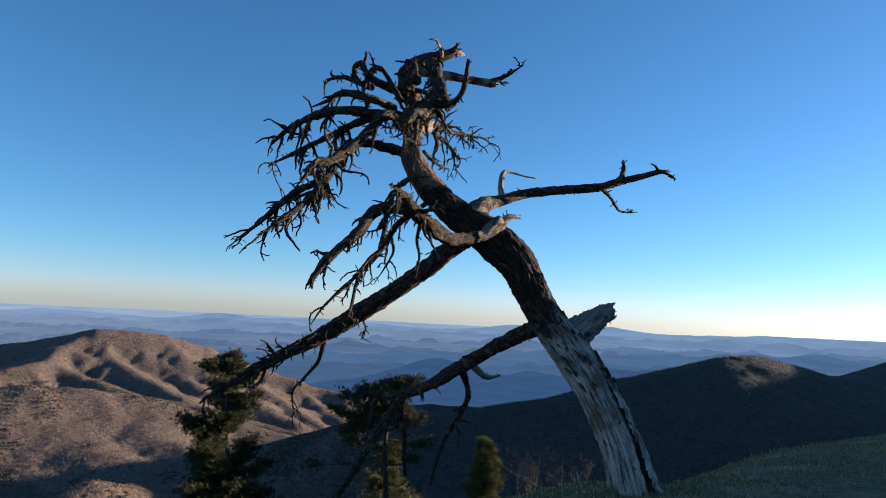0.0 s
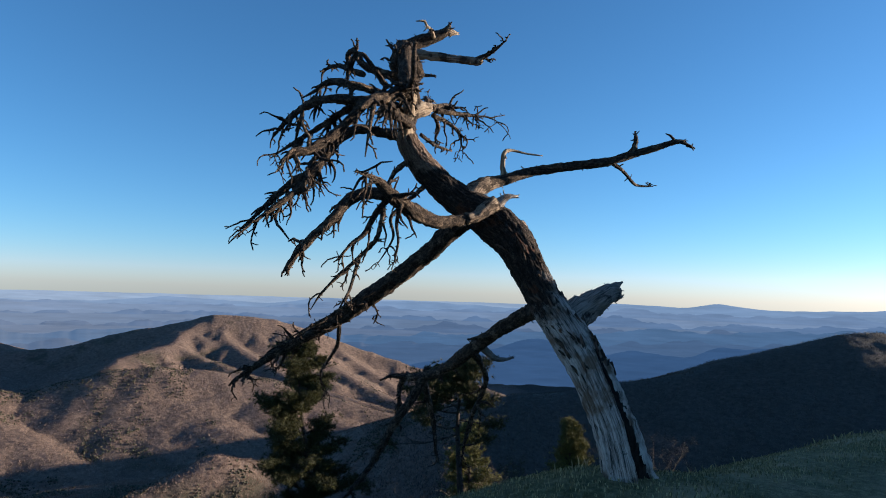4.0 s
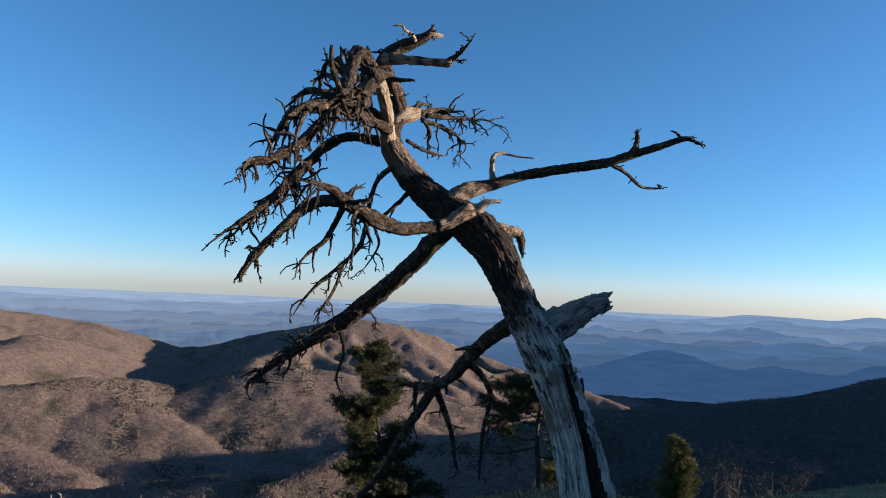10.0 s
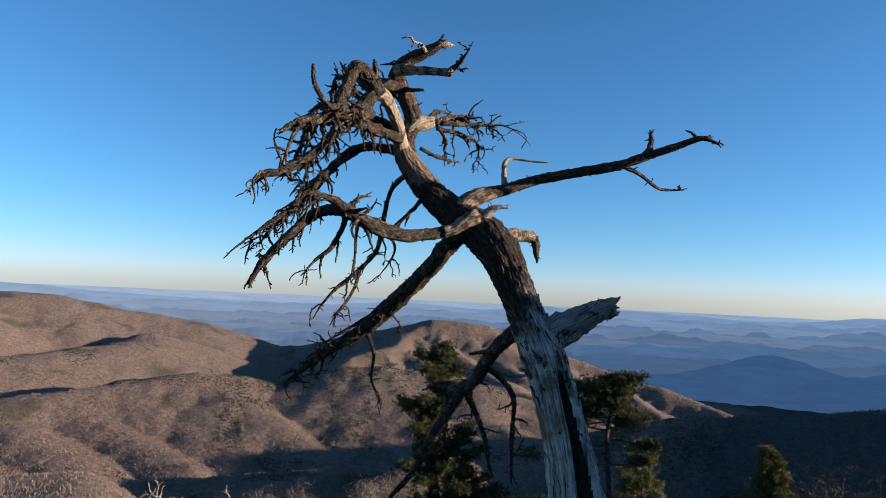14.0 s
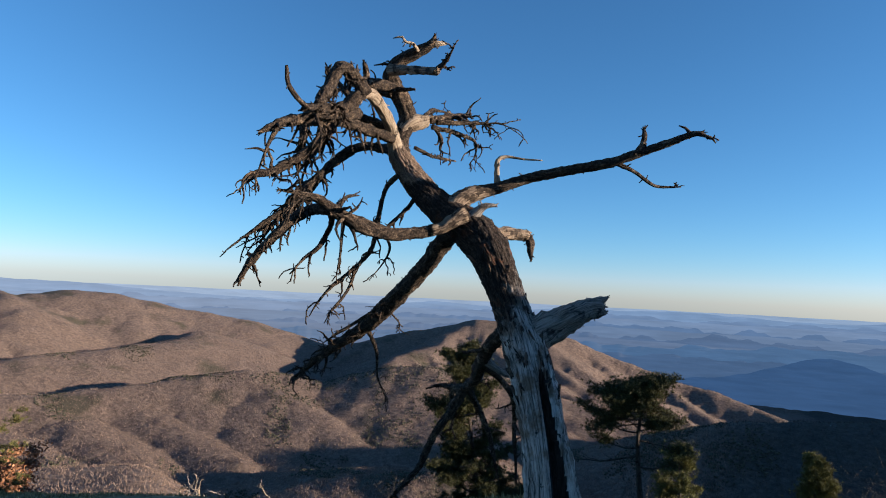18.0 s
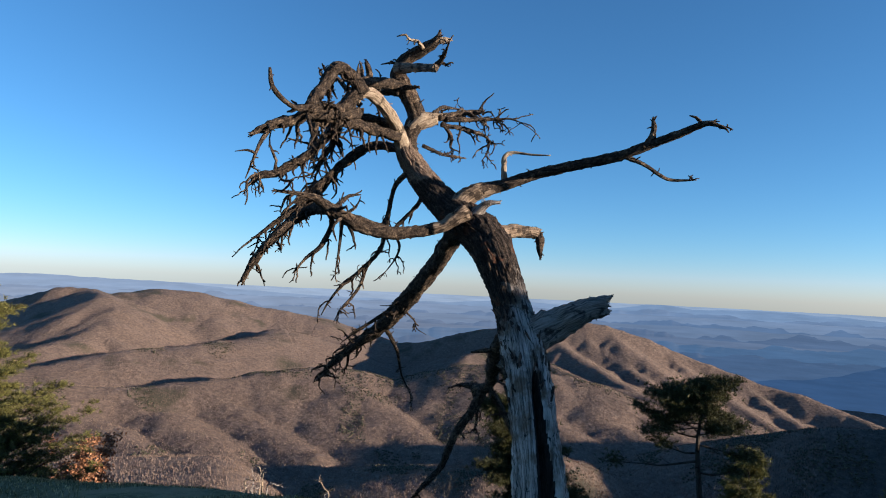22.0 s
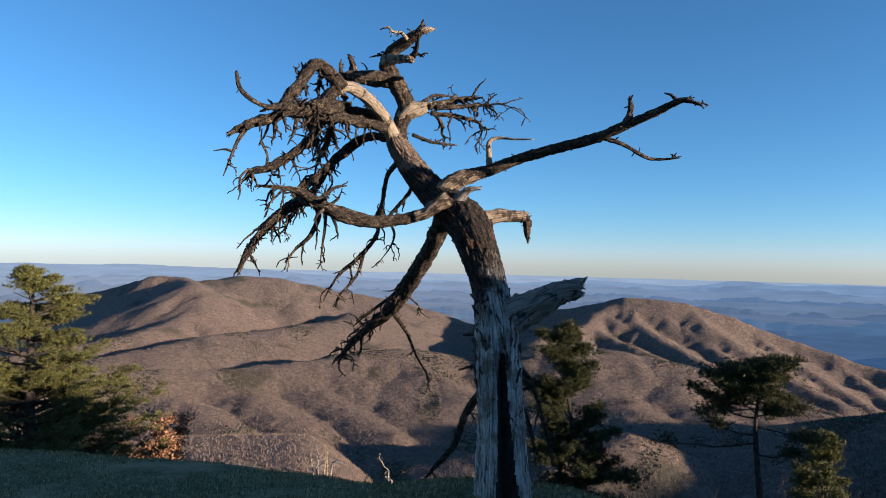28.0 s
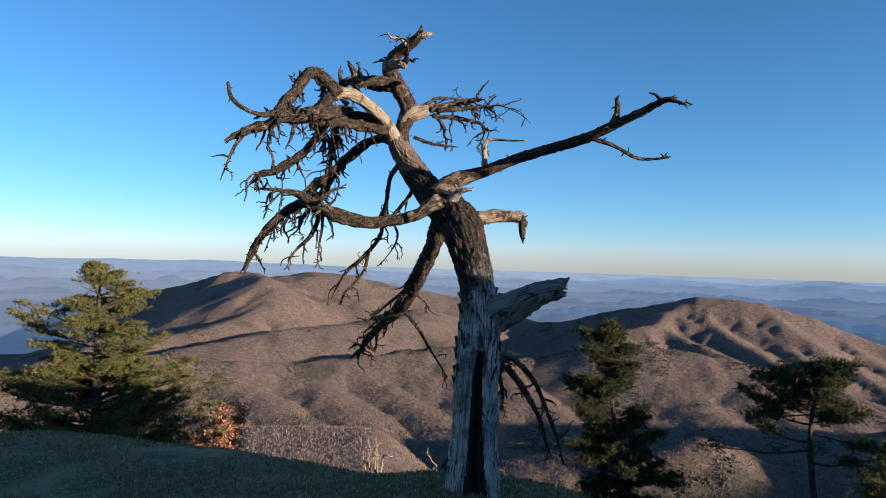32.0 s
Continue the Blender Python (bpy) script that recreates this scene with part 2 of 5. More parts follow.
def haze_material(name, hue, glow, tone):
    """Far hills, with the haze before them put in as an emission colour."""
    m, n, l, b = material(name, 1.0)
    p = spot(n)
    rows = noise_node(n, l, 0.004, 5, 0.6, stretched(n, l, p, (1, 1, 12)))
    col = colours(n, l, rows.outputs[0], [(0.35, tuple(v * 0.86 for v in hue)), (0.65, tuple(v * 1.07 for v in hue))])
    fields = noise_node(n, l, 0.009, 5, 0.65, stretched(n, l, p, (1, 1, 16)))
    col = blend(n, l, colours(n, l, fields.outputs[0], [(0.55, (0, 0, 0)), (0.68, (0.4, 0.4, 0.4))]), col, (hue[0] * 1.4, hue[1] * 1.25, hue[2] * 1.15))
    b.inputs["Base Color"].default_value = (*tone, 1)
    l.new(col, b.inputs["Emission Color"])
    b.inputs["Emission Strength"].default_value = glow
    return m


BARK = bark_material()
TRUNK = trunk_material()
PALE = wood_material("bare_pale_wood", (0.117, 0.0819, 0.0562), (0.265, 0.195, 0.134), (0.437, 0.351, 0.257), 0.56)
TAN = wood_material("half_stripped_wood", (0.0546, 0.0382, 0.0273), (0.164, 0.115, 0.0796), (0.359, 0.277, 0.199), 0.5)
GREY = wood_material("weathered_grey_wood", (0.05, 0.042, 0.038), (0.19, 0.162, 0.142), (0.42, 0.365, 0.32), 0.56)
PINE_BARK = wood_material("pine_bark", (0.0156, 0.0117, 0.00936), (0.0468, 0.0359, 0.0281), (0.101, 0.078, 0.0624))
NEEDLE = needle_material("pine_needles", (0.016, 0.018, 0.007), (0.06, 0.06, 0.018))
NEEDLE_OLIVE = needle_material("olive_needles", (0.026, 0.028, 0.01), (0.13, 0.122, 0.034))
NEEDLE_WARM = needle_material("yellowish_needles", (0.045, 0.05, 0.014), (0.14, 0.13, 0.034))
RUST = needle_material("rust_leaves", (0.1, 0.045, 0.024), (0.235, 0.112, 0.054))
TWIG = wood_material("bare_twig", (0.0374, 0.0281, 0.0211), (0.0936, 0.0726, 0.0538), (0.169, 0.136, 0.103))
WOODS = needle_material("bare_crowns", (0.125, 0.09, 0.071), (0.225, 0.16, 0.125))
BRUSH = needle_material("dry_brush", (0.13, 0.092, 0.06), (0.25, 0.18, 0.118))
# darkened copy of the bare crowns: the spur's shade is in the colour
SHADED_WOODS = needle_material("shaded_spur_crowns", (0.035, 0.033, 0.028), (0.075, 0.066, 0.055))
CONIFER = needle_material("distant_conifers", (0.04, 0.038, 0.022), (0.06, 0.056, 0.034))
GRASS = needle_material("dry_grass", (0.11, 0.1, 0.042), (0.33, 0.275, 0.14))
RED_BARK = wood_material("red_brown_bark", (0.0156, 0.00858, 0.00624), (0.0702, 0.039, 0.0265), (0.187, 0.117, 0.078), 0.56)
# rotten wood in the trunk slit, near-black to carry the hollow's shade too
ROTTEN_SHADE = wood_material("rotten_shade_wood", (0.006, 0.005, 0.005), (0.016, 0.012, 0.01), (0.045, 0.034, 0.026))
GROUND = ground_material()


# ---- the land ----
def edge_of(x, y):
    """How far a place lies past the brow of the hill, in metres."""
    yc = 4.9 + 0.65 * ramp(x, -4.5, -0.6) + 0.75 * ramp(x, -0.2, 1.4) + 1.35 * np.clip(x - 2.2, 0, 2.8) + 0.8 * np.clip(x - 5, 0, 30) + 0.12 * np.clip(x, -14, 0)
    e = (y - yc) / np.sqrt(1 + 1.2 * ramp(x, 0, 4))
    west = -(x + 6.2) * 0.95
    return np.maximum(e, west) + 0.6 * np.exp(-np.abs(e - west) / 1.5)


def near_height(x, y):
    """The grassy hilltop: level by the dead tree, then falling away behind it."""
    z = 0.17 + 0.045 * np.clip(x - 1.2, 0, 40) + 0.097 * np.clip(x - 1.2, -9, 0)
    z = z - 0.07 * np.clip(y - 4.5, 0, 60) * ramp(x, 0.5, 5)
    z = z + 0.12 * np.exp(-((x - 1.5) ** 2 + (y - 5.4) ** 2) / 1.2)
    e = edge_of(x, y)
    z = z - 0.52 * np.maximum(0.0, 0.5 * (e + np.sqrt(e * e + 0.5)) - 0.08)
    # an unseen knoll towards the sun, added and shaped to shade grass and trees
    top_ = 4.85 * ramp(y, -12, 0) - 4.2 * ramp(y, 23, 26) * (1 - ramp(y, 29.2, 30.6)) + 1.6 * ramp(y, 29.2, 31) - 6.45 * ramp(y, 36, 46)
    z = z + top_ * np.exp(-((x - 22.6 - 0.45 * (y - 17)) / 4.6) ** 2) * ramp(x, 8, 15)
    z = z + 0.07 * (fbm(x * 0.9 + 7, y * 0.9, 3) - 0.5) + 0.035 * (fbm(x * 5, y * 5, 9, 3) - 0.5)
    return z


# crests of the mountains as azimuth, elevation, distance; then the fall to both sides and the spurs that branch off:
# their spacing, length and fall, and how blunt the crest is, in metres
RIDGES = {
    "shaded_ridge": ([(20, -14.5, 980), (16, -12.6, 1020), (12, -11.0, 1053), (6.6, -9.1, 1080), (2.3, -8.4, 1100), (-2, -7.95, 1130), (-4.1, -7.6, 1150), (-7.4, -6.8, 1190), (-11.1, -5.95, 1225), (-14.2, -4.9, 1280), (-16.8, -4.0, 1325), (-20.1, -3.0, 1380), (-22.4, -2.2, 1430), (-24, -1.85, 1470), (-25.4, -1.9, 1500), (-27.2, -2.4, 1540), (-30, -2.9, 1580), (-35, -3.6, 1650), (-45, -2.5, 1750), (-60, -1, 1850)], 0.36, None),
    # unseen ridge towards the sun, added to shade the right end of shaded_ridge
    "unseen_shade_ridge": ([(-37, -2.5, 2250), (-40, 1.2, 2300), (-44, 2.4, 2350), (-50, 2.6, 2400), (-60, 2.4, 2400), (-75, 1.5, 2400)], 0.45, None),
    "ribbed_hill": ([(95, -10, 1380), (80, -9, 1400), (72.2, -8.7, 1400), (67.9, -8.9, 1400), (62.6, -9.0, 1410), (59.3, -8.8, 1430), (55.4, -8.3, 1450), (51.5, -7.8, 1470), (48.8, -7.4, 1480), (45.2, -7.8, 1480), (41.2, -8.6, 1470), (38.8, -7.5, 1480), (36.0, -6.8, 1490), (33.2, -6.5, 1490), (31, -6.8, 1490), (28.4, -7.1, 1480), (24.9, -7.6, 1470), (22.1, -8.6, 1450), (18, -9.5, 1420), (13.2, -10.7, 1380), (8, -12.5, 1330)], 0.4, None),
    "peak_hill": ([(43.6, -5.1, 2450), (40.2, -4.9, 2400), (38.3, -4.5, 2370), (36.5, -4.0, 2360), (33.9, -3.4, 2350), (31.2, -2.85, 2350), (29.2, -2.3, 2350), (27.4, -2.4, 2350), (24.3, -2.6, 2350), (22.9, -3.0, 2350), (21, -3.5, 2350), (18.6, -4.4, 2340), (16, -5.2, 2330), (13.7, -5.9, 2310), (11.4, -6.6, 2290), (9, -7.1, 2260), (6.7, -7.8, 2220), (4.5, -8.5, 2180), (1, -9.5, 2120), (-4, -11, 2050)], 0.62, None, 20),
    "long_hill": ([(41.5, -5.6, 2470), (43.4, -5.0, 2500), (45.4, -4.4, 2560), (47.4, -3.75, 2600), (49.6, -3.15, 2620), (52.4, -2.7, 2640), (55.1, -2.3, 2660), (57.3, -1.8, 2680), (59.5, -1.35, 2700), (62, -1.2, 2700), (64, -1.6, 2660), (65.4, -2.1, 2640)], 0.36, (220, 430, 0.26), 70),
    "twin_peak": ([(65.4, -2.1, 2640), (67.2, -1.4, 2660), (68.6, -1.38, 2680), (69.4, -1.45, 2700), (70.3, -1.75, 2760), (71.7, -2.3, 2880), (73.5, -2.8, 3020), (76, -3.3, 3100)], 0.9, None),
    "twin_peak_spur": ([(70.2, -1.9, 2740), (70.9, -3.3, 2560), (71.8, -4.6, 2400)], 0.95, None),
    "fore_hill": ([(52.2, -4.3, 2250), (53.6, -4.9, 2120), (57.5, -5.6, 1960), (61.7, -6.0, 1850), (64.9, -6.4, 1780), (69, -7.4, 1690), (74, -8.2, 1640)], 0.34, (150, 240, 0.28), 50),
    "saddle_spur": ([(66.8, -1.42, 2650), (66.3, -1.65, 2520), (66.0, -2.0, 2400), (65.4, -3.0, 2290), (65.5, -3.8, 2200), (67.6, -5.2, 2050), (70.2, -5.9, 1950), (72.6, -6.5, 1900), (80, -7.5, 1850)], 0.45, (170, 240, 0.3), 30),
    "peak_spur": ([(29.2, -2.4, 2350), (31.3, -3.6, 2250), (31.9, -4.7, 2130), (35.4, -5.7, 1960), (36.6, -6.6, 1860)], 0.55, (110, 220, 0.3)),
    "peak_spur_east": ([(28.6, -2.6, 2340), (28.2, -4.2, 2200), (25.4, -6.0, 2020), (21, -8.2, 1780)], 0.5, (140, 150, 0.35), 16),
    "low_spur": ([(32.2, -4.7, 2150), (29.8, -5.9, 2010), (25.3, -7.4, 1830), (21, -8.3, 1720), (15, -9.9, 1600), (10.8, -11.1, 1520)], 0.46, (140, 150, 0.35), 16),
    "east_spur": ([(24.3, -2.7, 2350), (22.6, -4.2, 2230), (19.6, -6.2, 2090), (16.2, -8.2, 1940), (13, -9.6, 1830)], 0.5, (140, 150, 0.35), 16),
    "middle_spur": ([(26.6, -2.5, 2350), (25.2, -4.0, 2240), (22.6, -5.8, 2110), (19, -8.0, 1930)], 0.5, (140, 130, 0.35), 16),
    "far_east_spur": ([(19.6, -4.0, 2340), (17.6, -5.8, 2230), (14.4, -7.8, 2090), (11, -9.6, 1960)], 0.5, (140, 150, 0.35), 16),
    "end_spur": ([(14.4, -5.8, 2310), (12, -7.6, 2200), (9, -9.2, 2070)], 0.5, (140, 130, 0.35), 16),
    "rib_a": ([(76, -8.8, 1400), (73.5, -11, 1270), (70, -13.2, 1130), (67.5, -15, 1010)], 0.42, (95, 80, 0.42), 36),
    "rib_b": ([(70, -8.8, 1400), (67.5, -11, 1280), (64, -13.2, 1140), (61.5, -15, 1020)], 0.42, (95, 80, 0.42), 36),
    "rib_c": ([(64, -9, 1410), (61.5, -11, 1290), (58.5, -13, 1160), (56, -14.8, 1050)], 0.42, (95, 80, 0.42), 36),
    "rib_d": ([(58.5, -8.7, 1430), (56, -10.6, 1330), (53, -12.5, 1220), (50, -14, 1130), (48.5, -14.8, 1080)], 0.42, (95, 80, 0.42), 36),
    "rib_e": ([(53.5, -8, 1460), (51, -9.8, 1370), (48, -11.8, 1260), (44.5, -13.5, 1160), (42, -14.6, 1090)], 0.37, (95, 75, 0.42), 40),
    "rib_f": ([(48.4, -7.6, 1480), (46.3, -9, 1390), (42.8, -11, 1280), (39.5, -13.1, 1170), (36.9, -14.4, 1100)], 0.37, (95, 75, 0.42), 40),
    "rib_g": ([(41.4, -8.6, 1460), (39.3, -10.1, 1380), (36.7, -12.2, 1250), (33.5, -13.9, 1130)], 0.37, (95, 75, 0.42), 40),
    "rib_h": ([(37.8, -7.4, 1480), (36.9, -9.3, 1400), (34.6, -11.1, 1300), (31.4, -12.6, 1200), (27.6, -13.8, 1120)], 0.37, (95, 75, 0.42), 40),
    "rib_i": ([(32.7, -6.6, 1490), (31.2, -8.9, 1380), (28.8, -10.8, 1280), (25.8, -12.5, 1180), (22.5, -14, 1100)], 0.37, (95, 75, 0.42), 40),
    "rib_j": ([(27.5, -7.2, 1480), (25.5, -9.3, 1380), (22.8, -11, 1290), (19.5, -12.4, 1200)], 0.37, (95, 75, 0.42), 40),
    "rib_k": ([(22.1, -8.6, 1450), (19.8, -10.2, 1370), (17, -11.8, 1280), (14, -13, 1200)], 0.37, (95, 75, 0.42), 40),
    "valley_mound": ([(23, -15.0, 960), (25.3, -14.2, 930), (27.7, -13.6, 900), (30.5, -14.6, 870), (33.5, -15.9, 840)], 0.62, None),
    "valley_rise": ([(41.5, -16.9, 850), (38.3, -16.1, 870), (34.3, -15.9, 875), (30.5, -16.5, 850)], 0.22, None),
}


def on_land(a, e, r):
    return np.array([-math.sin(radians(a)) * r, math.cos(radians(a)) * r, 1.7 + r * math.tan(radians(e))])


def branch_off(line, spacing, length, fall, rng, left):
    """Spurs that leave a crest at a slant and run down from it, on both sides."""
    out, run, due, side = [], 0.0, spacing * rng.uniform(0.3, 0.8), 1
    for p, q in zip(line, line[1:]):
        seg = float(np.hypot(*(q - p)[:2]))
        way = (q - p)[:2] / seg
        while due < run + seg:
            at = p + (q - p) * ((due - run) / seg)
            side = -side
            slant = way * (0.55 if q[2] < p[2] else -0.55) * rng.uniform(0.3, 1.5) + np.array([-way[1], way[0]]) * side
            slant = slant / np.hypot(*slant)
            far, kink = length * rng.uniform(0.6, 1.3), rng.uniform(-0.35, 0.35)
            bent = slant + np.array([-slant[1], slant[0]]) * kink
            one = at + np.append(slant * far * 0.45, -fall * far * 0.36 - 3)
            spur = [at - np.array([0, 0, 3.0]), one, one + np.append(bent * far * 0.55, -fall * far * 0.66)]
            out.append(spur)
            if left > 0:
                out += branch_off(spur, spacing * 0.55, length * 0.42, fall * 1.25, rng, left - 1)
            due += spacing * rng.uniform(0.55, 1.25) * 0.6
        run += seg
    return out


CRESTS = []
net = random.Random(17)
for points_, slope_, spurs_, *blunt_ in RIDGES.values():
    blunt_ = blunt_[0] if blunt_ else 22.0
    line = [on_land(*p) for p in points_]
    CRESTS.append((line, slope_, blunt_))
    if spurs_:
        CRESTS += [(spur, slope_ + 0.06, 0.5 * blunt_) for spur in branch_off(line, *spurs_, net, 1 if spurs_[1] > 200 else 0)]


def ridge_height(x, y):
    """Height of the highest crest or spur over each place."""
    best = np.full(np.shape(x), -900.0)
    wx = x + 26 * (fbm(x / 120, y / 120, 51, 3) - 0.5)
    wy = y + 26 * (fbm(x / 120, y / 120, 57, 3) - 0.5)
    for line, slope_, blunt in CRESTS:
        for p, q in zip(line, line[1:]):
            reach = (max(p[2], q[2]) + 480) / slope_
            near = np.nonzero((wx > min(p[0], q[0]) - reach) & (wx < max(p[0], q[0]) + reach) & (wy > min(p[1], q[1]) - reach) & (wy < max(p[1], q[1]) + reach))
            if len(near[0]) == 0:
                continue
            ax, ay = wx[near] - p[0], wy[near] - p[1]
            vx, vy = q[0] - p[0], q[1] - p[1]
            t = np.clip((ax * vx + ay * vy) / (vx * vx + vy * vy), 0, 1)
            d2 = (ax - t * vx) ** 2 + (ay - t * vy) ** 2
            best[near] = np.maximum(best[near], p[2] + t * (q[2] - p[2]) - slope_ * (np.sqrt(d2 + blunt * blunt) - blunt))
    return best


def land_height(r, az):
    """Height of the mountains round the hilltop, by distance and azimuth."""
    x, y = -np.sin(np.radians(az)) * r, np.cos(np.radians(az)) * r
    rough = fbm(az * r / 5200, r / 90, 31, 4) - 0.5
    floor = -335 - 95 * ramp(r, 1500, 2300) + 22 * (fbm(az * 0.12, r / 160, 5, 3) - 0.5)
    near = -13 - 0.37 * (r - 30) + 8 * rough * ramp(r, 60, 300)
    z = np.maximum(near, floor) + 14 * np.exp(-np.abs(near - floor) / 20)
    # a bench below the hilltop that turns towards the evening sun
    z = z + 62 * ramp(az, 45, 57) * np.exp(-(((r - 520) / 170) ** 2))
    h = ridge_height(x, y)
    z = 0.5 * (z + h + np.sqrt((z - h) ** 2 + 12 ** 2)) - 3
    # knolls and small gullies over the slopes
    z = z + (9 * (fbm(x / 90, y / 90, 33, 4) - 0.5) + 4 * (fbm(x / 30, y / 30, 37, 2) - 0.5)) * ramp(r, 620, 900)
    return z


def land_z(x, y):
    r = np.hypot(x, y)
    az = np.degrees(np.arctan2(-x, y))
    t = ramp(r, 34, 90)
    return near_height(x, y) * (1 - t) + land_height(np.maximum(r, 30), az) * t


def ground_at(x, y):
    return float(land_z(np.array([float(x)]), np.array([float(y)]))[0])


az_list = np.concatenate([np.arange(-180, -50, 3.0), np.arange(-50, 100, 0.22), np.arange(100, 180, 3.0)])
r_list = np.concatenate([[0.005], np.arange(0.25, 9, 0.16), 9 * 1.02 ** np.arange(0, 200), 9 * 1.02 ** 199 * 1.0075 ** np.arange(1, 262)])
gaz, gr = np.meshgrid(az_list, r_list, indexing="ij")
gx, gy = -np.sin(np.radians(gaz)) * gr, np.cos(np.radians(gaz)) * gr
gz = land_z(gx, gy)
na, nr = gaz.shape
ids = np.arange(na * nr).reshape(na, nr)
nxt = np.roll(ids, -1, axis=0)
quads = np.stack([ids[:, :-1], nxt[:, :-1], nxt[:, 1:], ids[:, 1:]], -1).reshape(-1, 4)
far_enough = (gr[:, :-1].reshape(-1) < 3150)
quads = quads[far_enough]
ground = raw("ground", np.stack([gx, gy, gz], -1).reshape(-1, 3).tolist(), quads[:, ::-1].tolist(), GROUND, None, True)
tagged(ground, "rough grassy hilltop falling to brown leafless wooded mountains", "ground", kind="structure")


def crest(points, az):
    """A skyline through points of azimuth and elevation, slightly rounded."""
    a, e = np.array(points, float).T
    return sum(np.interp(az + o, a, e) * w for o, w in ((-1.0, 0.2), (-0.4, 0.2), (0.0, 0.2), (0.4, 0.2), (1.0, 0.2)))


def far_range(name, points, r0, r1, material_, label, bumps=0.25):
    """A far range of hills: it climbs from r0 to its crest at r1."""
    az = np.arange(-60, 105, 0.15)
    rr = np.linspace(r0, r1, 26)
    A, Rr = np.meshgrid(az, rr, indexing="ij")
    top = crest(points, A) + bumps * (fbm(A * 0.45, A * 0 + r0 * 0.01, int(r0) % 97, 5) - 0.5) * 2
    t = (Rr - r0) / (r1 - r0)
    el = -9.0 + (top + 9.0) * t ** 0.6 + 0.5 * (fbm(A * 0.5, t * 7, int(r0) % 89, 4) - 0.5) * np.sin(np.pi * t)
    Z = 1.7 + Rr * np.tan(np.radians(el))
    X, Y = -np.sin(np.radians(A)) * Rr, np.cos(np.radians(A)) * Rr
    k = np.arange(A.size).reshape(A.shape)
    f = np.stack([k[:-1, :-1], k[:-1, 1:], k[1:, 1:], k[1:, :-1]], -1).reshape(-1, 4)
    ob = raw(name, np.stack([X, Y, Z], -1).reshape(-1, 3).tolist(), f.tolist(), material_, None, True)
    return tagged(ob, label, "far hills", kind="structure")


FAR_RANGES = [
    # name, label, emitted haze hue, crest, distance of foot and crest, unevenness
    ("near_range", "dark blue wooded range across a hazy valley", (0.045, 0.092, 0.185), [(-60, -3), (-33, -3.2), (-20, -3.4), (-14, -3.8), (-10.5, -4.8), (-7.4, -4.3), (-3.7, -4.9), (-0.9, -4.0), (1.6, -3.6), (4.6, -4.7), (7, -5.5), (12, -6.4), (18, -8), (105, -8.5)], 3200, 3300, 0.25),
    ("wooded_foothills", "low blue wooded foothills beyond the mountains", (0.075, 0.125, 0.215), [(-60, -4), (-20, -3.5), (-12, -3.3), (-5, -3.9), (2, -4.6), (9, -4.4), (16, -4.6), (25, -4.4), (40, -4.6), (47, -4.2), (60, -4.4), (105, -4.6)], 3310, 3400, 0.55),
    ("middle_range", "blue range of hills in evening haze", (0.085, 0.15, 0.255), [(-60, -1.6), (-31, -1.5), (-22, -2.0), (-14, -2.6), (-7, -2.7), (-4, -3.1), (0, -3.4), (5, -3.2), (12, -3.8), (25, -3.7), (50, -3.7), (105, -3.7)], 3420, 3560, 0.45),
    # the flat field layers are paler: valley mist put into their hue
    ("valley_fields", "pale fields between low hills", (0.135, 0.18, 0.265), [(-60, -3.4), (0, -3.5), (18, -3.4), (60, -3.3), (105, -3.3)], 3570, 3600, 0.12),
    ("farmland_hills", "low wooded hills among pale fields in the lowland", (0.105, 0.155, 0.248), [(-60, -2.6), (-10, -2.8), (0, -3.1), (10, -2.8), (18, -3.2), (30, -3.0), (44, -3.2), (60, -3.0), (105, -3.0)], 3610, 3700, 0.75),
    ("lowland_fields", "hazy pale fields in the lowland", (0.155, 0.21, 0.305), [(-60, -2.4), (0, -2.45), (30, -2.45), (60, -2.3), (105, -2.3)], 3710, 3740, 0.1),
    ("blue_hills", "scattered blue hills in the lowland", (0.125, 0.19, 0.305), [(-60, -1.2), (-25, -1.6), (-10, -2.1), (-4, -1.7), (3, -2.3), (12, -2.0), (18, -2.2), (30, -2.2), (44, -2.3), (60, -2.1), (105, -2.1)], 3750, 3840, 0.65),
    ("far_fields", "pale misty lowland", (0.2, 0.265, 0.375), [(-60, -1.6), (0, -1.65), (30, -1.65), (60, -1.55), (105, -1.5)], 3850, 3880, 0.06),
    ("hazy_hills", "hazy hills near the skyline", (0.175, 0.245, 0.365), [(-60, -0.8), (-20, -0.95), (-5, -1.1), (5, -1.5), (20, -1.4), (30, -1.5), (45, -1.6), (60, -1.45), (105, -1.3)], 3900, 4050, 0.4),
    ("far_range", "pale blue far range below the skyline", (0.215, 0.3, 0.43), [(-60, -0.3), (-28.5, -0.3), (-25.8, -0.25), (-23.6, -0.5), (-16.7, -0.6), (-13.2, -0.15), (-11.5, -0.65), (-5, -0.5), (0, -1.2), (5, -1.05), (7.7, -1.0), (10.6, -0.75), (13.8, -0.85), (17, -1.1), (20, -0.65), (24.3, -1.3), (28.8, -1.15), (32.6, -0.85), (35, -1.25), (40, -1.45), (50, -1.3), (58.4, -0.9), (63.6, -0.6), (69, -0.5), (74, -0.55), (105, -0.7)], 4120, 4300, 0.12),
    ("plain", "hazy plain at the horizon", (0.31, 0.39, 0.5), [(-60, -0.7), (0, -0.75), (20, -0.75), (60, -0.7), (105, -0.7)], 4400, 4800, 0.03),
]
